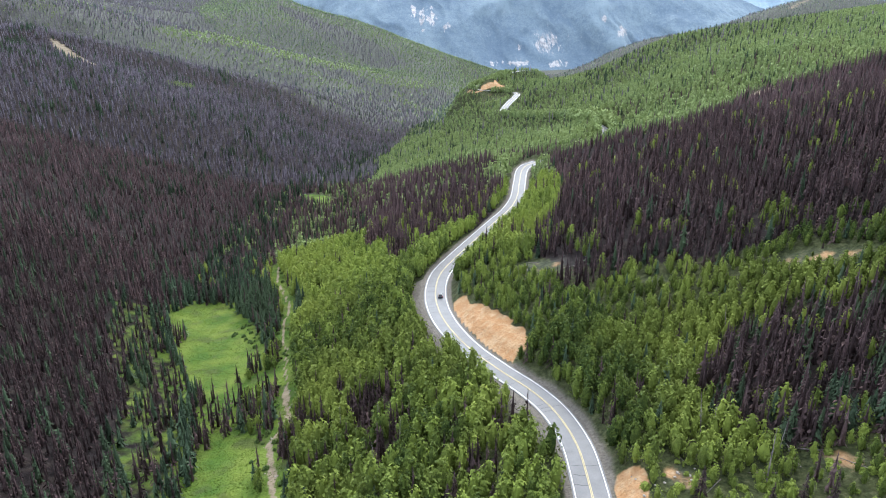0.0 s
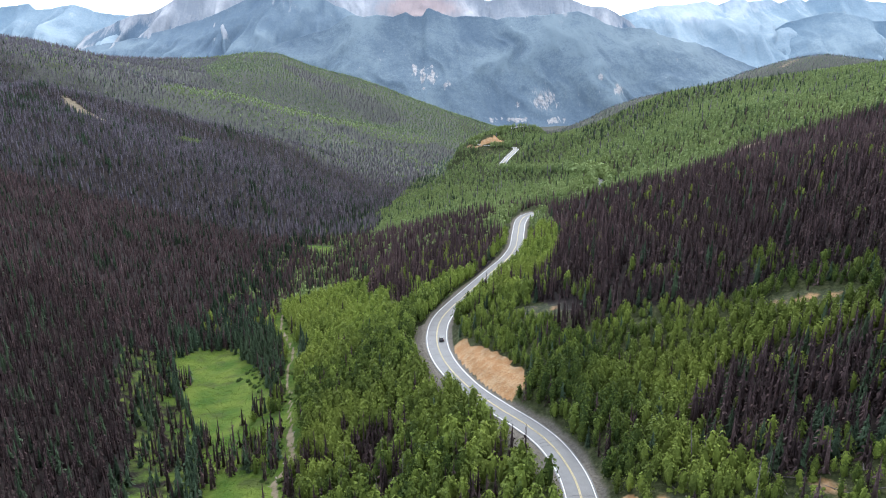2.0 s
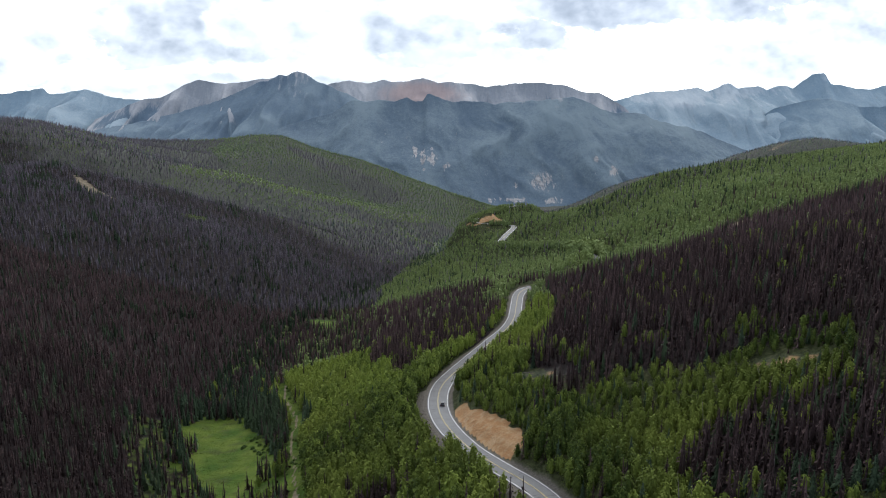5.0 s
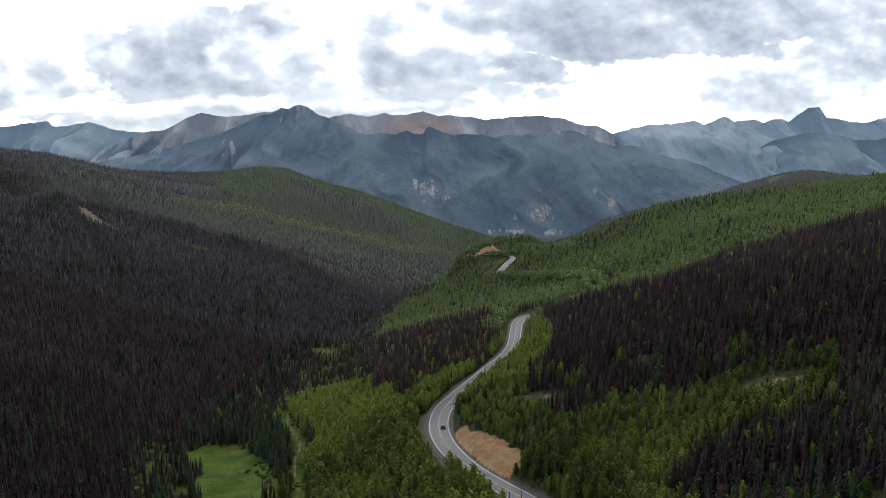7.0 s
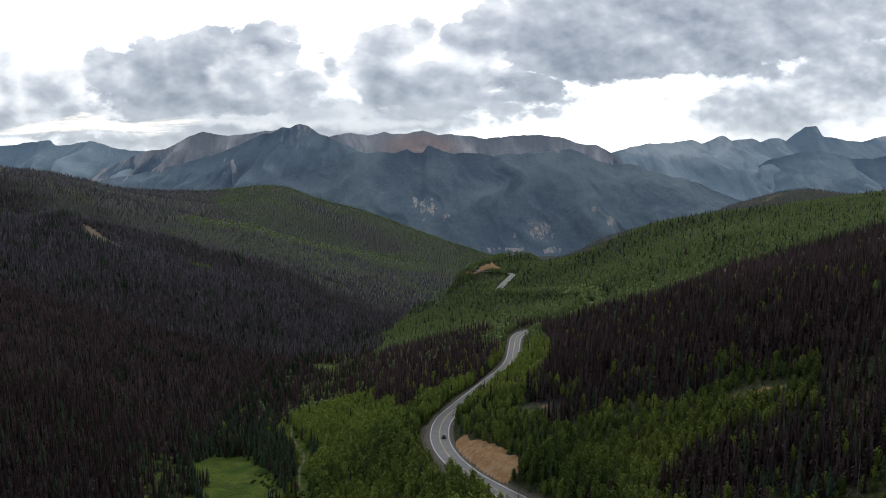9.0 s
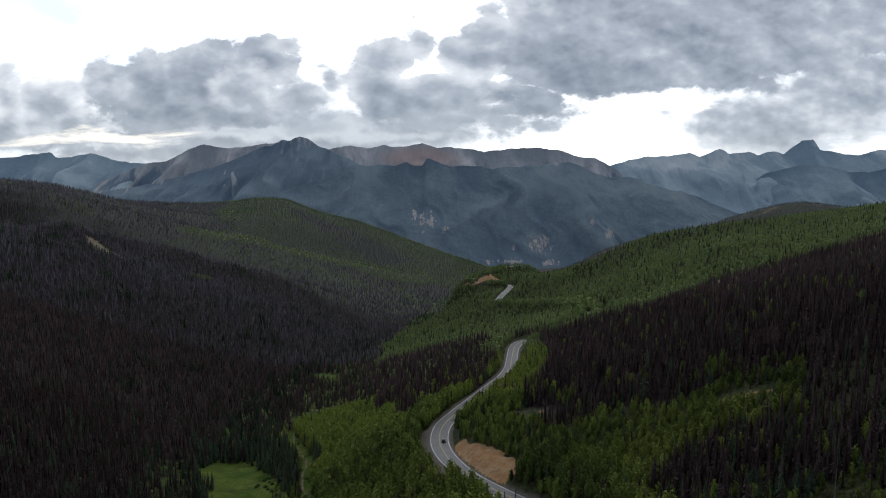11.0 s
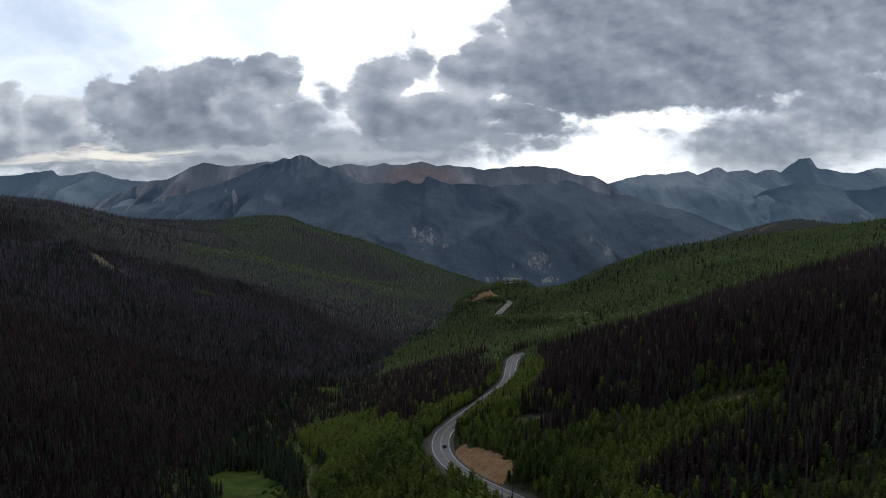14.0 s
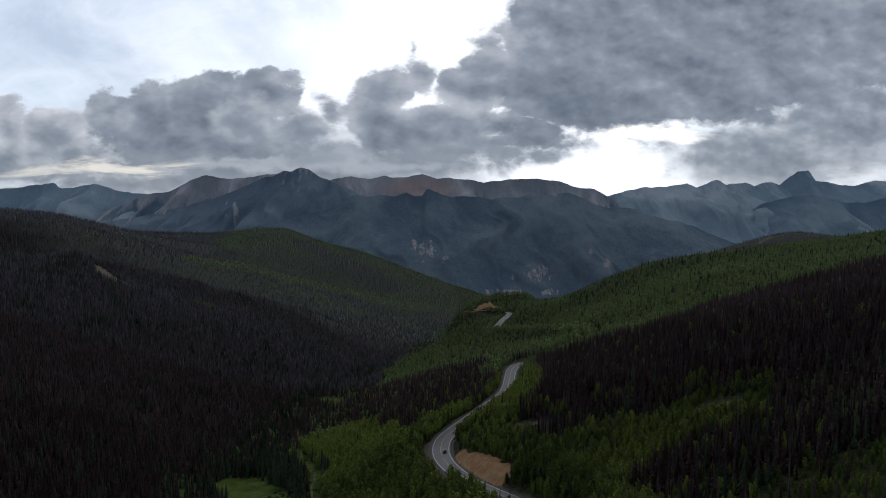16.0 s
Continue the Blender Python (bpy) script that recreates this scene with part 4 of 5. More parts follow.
def aspen_trunk(limbs, sides=5):
    lean = rng.normal(0, 0.02, 2)
    pieces = [spike((0, 0, -0.04), (lean[0], lean[1], 0.86), 0.017, 0.004, sides)]
    for _ in range(limbs):
        h, a = rng.uniform(0.25, 0.7), rng.uniform(0, 2 * np.pi)
        pieces.append(spike((lean[0] * h, lean[1] * h, h), (0.17 * np.cos(a), 0.17 * np.sin(a), h + 0.16), 0.007, 0.002, 3))
    return joined(pieces)


def shag(count, base, length, width, low=0.05, curve=0.9, sides=5, solid=0.62, gap=0.0, rings=3):
    """The hanging twigs of a conifer one metre high: slivers that lie along its cone, round a dark core."""
    h = low + (0.98 - low) * rng.uniform(0, 1, count)**1.15
    h = h[rng.random(count) >= gap]
    n = len(h)
    a = rng.uniform(0, 2 * np.pi, n)
    along = np.column_stack([np.cos(a), np.sin(a), a * 0])
    across = np.column_stack([-np.sin(a), np.cos(a), a * 0])
    r = base * (1 - h)**curve * rng.uniform(0.65, 1.12, n) + 0.006
    ln = length * (0.45 + 0.55 * (1 - h)) * rng.uniform(0.6, 1.4, n)
    w = width * (0.4 + 0.6 * (1 - h)) * rng.uniform(0.6, 1.4, n)
    top = along * (r * 0.55)[:, None] + np.column_stack([a * 0, a * 0, np.minimum(h + ln * 0.5, 1.0)])
    tip = along * (r * 1.12 + 0.006)[:, None] + np.column_stack([a * 0, a * 0, h - ln * 0.5])
    v = np.stack([top - across * w[:, None], tip, top + across * w[:, None]], 1)
    v = v[:, ::-1].reshape(-1, 3)
    m = np.repeat(unit(along * 0.8 + (0, 0, 0.55) + rng.normal(0, 0.4, (n, 3))), 3, 0)
    levels = np.array([low, 0.4, 1.0]) if rings == 3 else np.array([low, 1.0])
    return joined([(v, np.arange(3 * n).reshape(-1, 3), m), core(base * solid * (1 - levels)**curve + 0.003, levels, sides, 0.2)])


def twigs(count, base, width, low=0.06, curve=0.85, droop=0.55, sides=3, solid=0.3, whole=False):
    """The short bare twigs of a dead spruce one metre high: they stand out from its stem all the way up, round a thin dark core."""
    h = low + (0.985 - low) * rng.uniform(0, 1, count)**1.1
    a = rng.uniform(0, 2 * np.pi, count)
    along = np.column_stack([np.cos(a), np.sin(a), a * 0])
    across = np.column_stack([-np.sin(a), np.cos(a), rng.normal(0, 0.9, count)])
    reach = (base * (1 - h)**curve * rng.uniform(0.55, 1.2, count) + 0.010)[:, None]
    w = (width * (0.45 + 0.55 * (1 - h)) * rng.uniform(0.6, 1.5, count))[:, None]
    sag = droop * rng.uniform(0.3, 1.5, (count, 1))
    up = np.array([[0, 0, 1.0]])
    root = along * reach * 0.15 + up * h[:, None]
    mid = along * reach * 0.7 + up * (h[:, None] - sag * reach * 0.55)
    tip = along * reach + up * (h[:, None] - sag * reach)
    v = np.stack([root, mid - across * w, tip, mid + across * w], 1).reshape(-1, 3)
    i = np.arange(count)[:, None] * 4
    f = np.vstack([i + [[0, 1, 3]], i + [[1, 2, 3]]]) if whole else np.vstack([i + [[0, 1, 2]], i[::2] + [[0, 2, 3]]])
    m = np.repeat(unit(along * 0.8 + (0, 0, 0.6) + rng.normal(0, 0.35, (count, 3))), 4, 0)
    levels = np.array([low, 1.0])
    return joined([(v, f, m), core(base * solid * (1 - levels)**curve + 0.003, levels, sides, 0.2)])


def boughs(count, base, droop, width, split, low=0.06, curve=0.85, gap=0.0):
    """The boughs of a conifer one metre high, drooping round its stem: sprays with two flanks (2), fans (1) or thin twigs (0)."""
    vs, fs, ns = [], [], []
    for k in range(count):
        h = low + (0.99 - low) * ((k + rng.uniform(0, 1)) / count)**0.9
        if rng.random() < gap:
            continue
        a = rng.uniform(0, 2 * np.pi)
        reach = base * (1 - h)**curve * rng.uniform(0.55, 1.2) + 0.012
        w = width * (0.35 + 0.65 * (1 - h)) * rng.uniform(0.6, 1.4)
        sag = droop * rng.uniform(0.5, 1.5)
        along = np.array([np.cos(a), np.sin(a), 0])
        across = np.array([-np.sin(a), np.cos(a), rng.normal(0, 0.35)])
        tip = along * reach + np.array([0, 0, h - sag * reach])
        root = np.array([0, 0, h])
        mid = along * reach * 0.55 + np.array([0, 0, h - sag * reach * 0.35 + 0.004])
        n = len(vs)
        if split == 2:
            vs += [root, mid - across * w + [0, 0, -w * 0.7], tip, mid + across * w + [0, 0, -w * 0.7], mid]
            fs += [(n, n + 1, n + 4), (n + 1, n + 2, n + 4), (n + 2, n + 3, n + 4), (n + 3, n, n + 4)]
        elif split == 1:
            vs += [root, tip - across * w, tip + across * w]
            fs += [(n, n + 1, n + 2)]
        else:
            vs += [root + across * w * 0.5 - [0, 0, w], root - across * w * 0.5, tip]
            fs += [(n, n + 1, n + 2)]
        ns += [unit(along * 0.75 + [0, 0, 0.65] + rng.normal(0, 0.12, 3))] * (len(vs) - n)
    return np.array(vs, float), np.array(fs), np.array(ns, float)


def conifer_stem(bare=0.02, r=0.013, sides=5):
    return spike((0, 0, -0.04), (rng.normal(0, 0.006), rng.normal(0, 0.006), 1.0), r, 0.0015, sides)


# one kind in several sizes of detail: for trees near the road, on the middle slopes and far off
KINDS = {
    "aspen": dict(leaf=ASPEN_LEAF, upper=HAZED_ASPEN, pale=FAR_HAZED_ASPEN, bark=PALE_BARK,
                  near=[(aspen_trunk(5), aspen_crown(640, 0.0285, w, 0.10, 6, 26, inner=0.58)) for w in (0.22, 0.25, 0.28, 0.21, 0.24, 0.27)],
                  mid=[(None, aspen_crown(76, 0.056, w, 0.06, sides=5, lumps=12, rings=3, inner=0.64)) for w in (0.22, 0.26, 0.30, 0.24, 0.28, 0.32, 0.25, 0.27)],
                  far=[(None, aspen_crown(9, 0.135, 0.25, sides=4, rings=2)) for _ in range(8)],
                  last=[(None, aspen_crown(5, 0.20, 0.30, sides=3, rings=2)) for _ in range(6)]),
    "dead": dict(leaf=DEAD_TWIG, upper=HAZED_TWIG, pale=FAR_HAZED_TWIG, bark=GREY_BARK,
                 near=[(conifer_stem(), twigs(300, b * 1.2, 0.0125, 0.03, droop=0.75, sides=4, solid=0.15, whole=True)) for b in (0.13, 0.15, 0.17, 0.14, 0.16, 0.12, 0.18, 0.15)],
                 mid=[(None, twigs(27, b * 1.22, 0.034, 0.03, droop=0.8, solid=0.30)) for b in (0.14, 0.16, 0.18, 0.15, 0.17, 0.13, 0.19, 0.16)],
                 far=[(None, twigs(8, b * 1.1, 0.045, 0.04, droop=0.8, solid=0.55)) for b in (0.14, 0.16, 0.18, 0.15, 0.17, 0.13)],
                 last=[(None, shag(4, 0.20, 0.3, 0.06, sides=3, rings=2)) for _ in range(4)]),
    "spruce": dict(leaf=SPRUCE_LEAF, upper=SPRUCE_LEAF, pale=FAR_HAZED_SPRUCE, bark=BROWN_BARK,
                   near=[(conifer_stem(), joined([boughs(150, 0.24, 0.6, 0.026, 2, 0.03), shag(60, 0.18, 0.12, 0.02, 0.02)])) for _ in range(5)],
                   mid=[(None, joined([boughs(34, 0.23, 0.7, 0.045, 1, 0.03), shag(12, 0.18, 0.2, 0.03, 0.02)])) for _ in range(6)],
                   far=[(None, shag(12, 0.19, 0.24, 0.05, 0.02, sides=4, solid=0.7, rings=2)) for _ in range(4)],
                   last=[(None, shag(3, 0.2, 0.3, 0.06, 0.02, sides=3, solid=0.8, rings=2)) for _ in range(4)]),
}


def grow(x, y):
    """Which kind of tree stands at each place, and how high it is; '' where none does."""
    n = len(x)
    kind = np.full(n, "", "<U8")
    tall = np.zeros(n)
    dice, patch, small = rng.random(n), rough(x, y, 34, 3, 77), rough(x, y, 12, 2, 79)
    stand = rough(x, y, 130, 3, 83)

    def plant(where, *shares):
        """shares: (kind, share, lowest, highest)"""
        at = 0.0
        for name, share, lo, hi in shares:
            hit = where & (dice >= at) & (dice < at + share)
            kind[hit] = name
            tall[hit] = lo + (hi - lo) * rng.random(hit.sum())**1.3
            at += share
        rest = where & (dice >= at)
        kind[rest], tall[rest] = "", 0

    valley = np.interp(y, [60, 200, 350, 510, 680, 860, 1010, 1300, 1750, 2250, 2600], [-75, -85, -120, -140, -130, -108, -72, -60, 0, 150, 260])
    limit = np.interp(x, [-60, -44, 42, 109, 163, 245, 343, 500, 900], [660, 636, 562, 500, 468, 530, 560, 640, 800])
    everywhere = np.ones(n, bool)
    brow = np.interp(y, [440, 510, 618, 844, 1010, 1250], [-110, -80, -65, -74, -90, -90]) + 14 * patch
    wx, wy = x + 11 * rough(x, y, 26, 3, 51), y + 11 * rough(x, y, 26, 3, 52)
    plant(everywhere, ("dead", 0.85, 7, 11.5), ("spruce", 0.12, 6, 11))
    plant((x < valley) & (patch + stand * 0.6 > 0.42), ("dead", 0.35, 8, 13), ("spruce", 0.55, 6, 14))
    # left side of the upper valley: grey dead woods on the near spurs, green on the far hill and along the sunny crest
    upper = (x < valley) & (y > 1300)
    plant(upper, ("dead", 0.78, 8, 12), ("spruce", 0.10, 7, 12), ("aspen", 0.08, 5, 8))
    plant(upper & (y < 1900) & (patch + stand > 0.55), ("aspen", 0.6, 5, 8), ("dead", 0.25, 8, 11), ("spruce", 0.1, 7, 11))
    plant(upper & (y > 1900 + 60 * stand) & (x > -900 + 120 * stand), ("aspen", 0.82, 5, 8), ("dead", 0.06, 8, 11), ("spruce", 0.08, 6, 10))
    for spot in DEAD_STANDS:
        plant(upper & (near_spot(x, y, *spot) > 0.5 + 0.45 * stand), ("dead", 0.82, 8, 12), ("aspen", 0.10, 5, 8))
    plant(off_line(CREST_STRIPE, x, y) < 34 + 20 * patch, ("aspen", 0.94, 6, 9), ("dead", 0.03, 8, 12))
    plant(np.minimum(off_line(LOW_STRIPE, x, y), off_line(LOWEST_STRIPE, x, y)) < 26 + 22 * patch, ("aspen", 0.7, 5, 8), ("dead", 0.22, 8, 11))
    plant((x < valley) & (near_spot(x, y, -386, 1080, 16, 40) > 0.5), ("aspen", 0.9, 5, 8))
    edge = np.abs(x - valley) < 22
    plant(edge & (y > 330) & (y < 1000), ("dead", 0.40, 8, 14), ("spruce", 0.4, 7, 14), ("aspen", 0.14, 5, 8))
    plant((x > valley) & (y > limit) & (y < 1250), ("aspen", 0.90, 6.0, 8.5), ("spruce", 0.05, 7, 11), ("dead", 0.03, 8, 12))
    plant((x > valley) & (x < brow) & (y > 430) & (y < 1250), ("dead", 0.66, 8, 13), ("spruce", 0.22, 7, 12), ("aspen", 0.08, 5, 8))
    plant((x > valley) & (y > limit) & (y < limit + 120) & (x > 30) & (patch > 0.1), ("aspen", 0.74, 6, 9), ("spruce", 0.10, 7, 10), ("dead", 0.10, 8, 11))
    plant((x > 190) & (x < 480) & (y > 860 + 0.1 * x) & (y < 1000), ("dead", 0.12, 8, 12), ("aspen", 0.70, 6, 8), ("spruce", 0.12, 8, 11))
    plant((x > valley) & (y >= 1250), ("spruce", 0.5, 7, 12), ("aspen", 0.3, 6, 9))
    plant((x > 250) & (y > 2150), ("dead", 0.40, 6, 9), ("spruce", 0.26, 5, 8), ("aspen", 0.16, 3, 5))
    plant((x > valley + 18) & (y < limit) & (x < 30) & ~inside(DEAD_LEFT, wx, wy), ("dead", 0.58, 8, 13), ("aspen", 0.22, 5, 8), ("spruce", 0.15, 7, 11))
    plant(inside(DEAD_LEFT, wx, wy), ("dead", 0.80, 9, 14), ("aspen", 0.13, 6, 9))
    plant(inside(DEAD_RIGHT, wx, wy), ("dead", 0.92, 7.5, 12), ("aspen", 0.03, 5, 8), ("spruce", 0.03, 7, 12))
    plant(inside(ASPENS_LEFT, wx, wy), ("aspen", 0.86, 7, 10), ("dead", 0.03, 8, 12), ("spruce", 0.04, 6, 10))
    plant(inside(ASPENS_LEFT, wx, wy) & (y < 215) & (small > 0.36), ("dead", 0.85, 8, 12))
    plant(inside(STRIP_RIGHT, x, y), ("aspen", 0.9, 5, 8), ("dead", 0.04, 8, 12))
    plant(inside(ASPENS_RIGHT, wx, wy), ("aspen", 0.90, 3.4, 6.2), ("dead", 0.02, 7, 10), ("spruce", 0.05, 5, 8))
    plant(inside(ASPENS_RIGHT, wx, wy) & (y < 198 + 12 * small), ("aspen", 0.92, 5.0, 8.2), ("dead", 0.02, 7, 10), ("spruce", 0.05, 6, 9))
    plant(inside(ASPENS_RIGHT, wx, wy) & (small > 0.55), ("dead", 0.45, 7, 10), ("aspen", 0.45, 4, 7))
    plant(inside(DEAD_RIGHT, wx, wy) & (off_line(ASPENS_RIGHT + ASPENS_RIGHT[:1], x, y) < 26) & (small > 0.22), ("dead", 0.35, 7, 11), ("aspen", 0.52, 4, 7.5))
    plant((near_spot(x, y, 53, 234, 8, 10) > 0.5) & (small > -0.3), ("dead", 0.85, 8, 12))
    plant(inside(DEAD_NEAR, wx, wy), ("dead", 0.78, 8, 13), ("spruce", 0.15, 6, 10), ("aspen", 0.05, 4, 7))
    plant(inside(DEAD_NEAR, wx, wy) & (patch > 0.25), ("dead", 0.5, 8, 13), ("spruce", 0.22, 6, 10), ("aspen", 0.22, 4, 7))
    plant((x > 40) & (x < 64) & (y < 124) & (small > -0.2), ("aspen", 0.6, 3, 5.5), ("dead", 0.1, 7, 11))
    plant((x > 60) & (x < 160) & (y < 121), ("aspen", 0.62, 2.5, 5), ("dead", 0.10, 7, 11))
    plant((x > 42) & (x < 74) & (y > 119) & (y < 134) & (small > -0.3), ("aspen", 0.85, 4.5, 7.5), ("spruce", 0.05, 4, 7))
    plant((y < 66) & (patch > -0.15), ("aspen", 0.72, 5, 9), ("dead", 0.12, 8, 12), ("spruce", 0.06, 7, 12))
    # open ground
    land = cover(x, y)
    d, k, level = beside_road(x, y)
    clear = (np.abs(d) < LINE[k, 3] + np.where((LINE[k, 1] > 520) & (LINE[k, 1] < 860) | (LINE[k, 1] > 1014), 0.8, np.where(d > 0, 3.6, 3.4))) | (land["soil"] > 0.45) | (land["rock"] > 0.55) | (land["gravel"] > 0.55)
    meadow = inside(MEADOW, x + 9 * rough(x, y, 24, 3, 14), y + 9 * rough(x, y, 24, 3, 15))
    clear |= inside(GLADE, x, y) | (off_line(TRACK, x, y) < 3.5)
    kind[clear] = ""
    bare = np.max([near_spot(x, y, *spot) for spot in BARE], axis=0) + 0.3 * small
    scrub = (bare > 0.5) & (dice > 0.8)
    kind[(bare > 0.5) & ~scrub] = ""
    tall[scrub & (kind != "")] *= 0.4
    plant(meadow & (rough(x, y, 22, 2, 91) < 0.30), ("dead", 0.0, 6, 11))
    lone = meadow & (rough(x, y, 22, 2, 91) >= 0.12) & (y < 275) & (x < -58 - 0.06 * (y - 160))
    plant(lone & (small > 0.1), ("dead", 0.24, 9, 13), ("spruce", 0.14, 4, 9))
    fringe = ~meadow & (off_line(MEADOW + MEADOW[:1], x, y) < 21) & (x < -74 - 0.12 * (y - 160)) & (y < 345)
    plant(fringe, ("spruce", 0.16, 6, 13), ("dead", 0.30, 8, 13))
    apron = near_spot(x, y, 76, 972, 26, 18) > 0.5
    plant(apron & (kind != ""), ("aspen", 0.7, 2.5, 4))
    rim = meadow & (off_line(MEADOW + MEADOW[:1], x, y) < 6) & (x < -74)
    plant(rim, ("spruce", 0.6, 7, 14), ("dead", 0.2, 8, 12))
    head = (off_line([(-142, 372), (-119, 382), (-92, 352), (-78, 312)], x, y) < 14) & (land["grass"] < 0.5)
    plant(head, ("spruce", 0.62, 9, 15), ("dead", 0.22, 9, 13))
    return kind, tall


def sow(y0, y1, gap):
    ys = np.arange(y0, y1, gap)
    rows = []
    for row, y in enumerate(ys):
        half = 0.68 * (y + 97) + 26
        xs = np.arange(-half, half, gap) + (row % 2) * gap / 2
        rows.append(np.column_stack([xs, np.full(len(xs), y)]))
    p = np.vstack(rows) + 0
    return p + rng.uniform(-0.46, 0.46, p.shape) * gap


def haze_sun_tone(kind, x, y):
    """Shift of each stand's tone: paler with distance, as haze painted into dead woods, aspens and spruces; paler along
    the crest stripe, as painted sunlight; darker behind that crest and on the lower right slope.
    """
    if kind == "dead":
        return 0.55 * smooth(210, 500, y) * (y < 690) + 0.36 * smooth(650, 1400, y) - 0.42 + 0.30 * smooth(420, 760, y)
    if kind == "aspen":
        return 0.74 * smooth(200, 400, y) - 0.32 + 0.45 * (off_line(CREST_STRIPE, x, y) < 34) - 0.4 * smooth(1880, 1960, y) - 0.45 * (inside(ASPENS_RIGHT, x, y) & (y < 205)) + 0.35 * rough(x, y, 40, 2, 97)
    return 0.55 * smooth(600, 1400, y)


def forest(name, label, kind, detail, xy, tall):
    """A wood as one mesh."""
    book = KINDS[kind][detail]
    z = height(xy[:, 0], xy[:, 1])
    which = rng.integers(0, len(book), len(xy))
    made = {"leaf": ([], [], 0), "bark": ([], [], 0)}
    tones, ways = {"leaf": [], "bark": []}, {"leaf": [], "bark": []}
    for b, (stem, crown) in enumerate(book):
        pick = which == b
        count = pick.sum()
        if not count:
            continue
        a = rng.uniform(0, 2 * np.pi, count)
        c, s = np.cos(a)[:, None], np.sin(a)[:, None]
        size = tall[pick][:, None]
        fat = size * rng.uniform(0.82, 1.15, (count, 1))
        for key, shape in (("bark", stem), ("leaf", crown)):
            if shape is None:
                continue
            v, f, m = shape
            ways[key].append(np.stack([m[None, :, 0] * c - m[None, :, 1] * s, m[None, :, 0] * s + m[None, :, 1] * c, np.repeat(m[None, :, 2], count, 0)], -1).reshape(-1, 3))
            px = (v[None, :, 0] * c - v[None, :, 1] * s) * fat + xy[pick, 0][:, None]
            py = (v[None, :, 0] * s + v[None, :, 1] * c) * fat + xy[pick, 1][:, None]
            pz = v[None, :, 2] * size + z[pick][:, None]
            vs, fs, n = made[key]
            tones[key].append(np.repeat(np.clip((rng.random(count) if detail != "last" else 0.3 + 0.4 * rng.random(count)) + haze_sun_tone(kind, *xy[pick].T), 0, 1.4), len(v)))
            vs.append(np.stack([px, py, pz], -1).reshape(-1, 3))
            fs.append((f[None] + (np.arange(count) * len(v))[:, None, None]).reshape(-1, 3) + n)
            made[key] = (vs, fs, n + count * len(v))
    root = None
    for key in ("leaf", "bark"):
        vs, fs, n = made[key]
        if n:
            # woods farther off take the leaf colours with haze painted in
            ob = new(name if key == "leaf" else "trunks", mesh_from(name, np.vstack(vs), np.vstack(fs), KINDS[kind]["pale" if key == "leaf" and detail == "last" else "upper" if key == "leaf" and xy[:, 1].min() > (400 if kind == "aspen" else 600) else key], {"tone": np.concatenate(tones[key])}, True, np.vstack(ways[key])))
            if root is None:
                root = tagged(ob, label, "forest", kind="stuff")
            else:
                ob.parent = root
                tagged(ob, kind="stuff")


def single_trees(kind, name, label, group, xy, tall):
    """Trees that stand near, each an object of its own."""
    made = []
    for stem, crown in KINDS[kind]["near"]:
        root = new(name)
        part("trunk", mesh_from("trunk", stem[0], stem[1], KINDS[kind]["bark"], None, True), root)
        part("crown", mesh_from("crown", crown[0], crown[1], KINDS[kind]["leaf"], {"tone": np.full(len(crown[0]), (0.10 if kind == "dead" else 0.6) * rng.random())}, True, crown[2]), root)
        tagged(root, label, "tree", group)
        made.append((root, []))
    z = height(xy[:, 0], xy[:, 1])
    for (x, y), h, g in zip(xy, tall, z):
        m = Matrix.Translation((x, y, g)) @ Matrix.Rotation(rng.uniform(0, 6.28), 4, "Z") @ Matrix.Diagonal((h * rng.uniform(0.9, 1.2), h * rng.uniform(0.9, 1.2), h, 1))
        root, used = made[rng.integers(0, len(made))]
        ob = root if not used else copy_thing(root, Matrix())
        used.append(ob)
        ob.matrix_basis = m
    for root, used in made:
        if not used:
            for ob in (*root.children, root):
                bpy.data.objects.remove(ob)


WOODS = {"aspen": ("aspen_wood", "green aspen wood on the hillside"), "dead": ("dead_spruce_wood", "dark standing dead spruce forest, bare twigs"), "spruce": ("spruce_wood", "dark blue-green live spruce wood")}
SINGLE = {"aspen": ("aspen", "bright green leafy aspen tree with pale trunk", "aspens near the road", 300), "dead": ("dead_spruce", "dead bare spruce with dark purplish-brown twigs", "dead spruces near the meadow and road", 300),
          "spruce": ("spruce", "live blue-green conical spruce tree", "live spruces round the meadow", 160)}


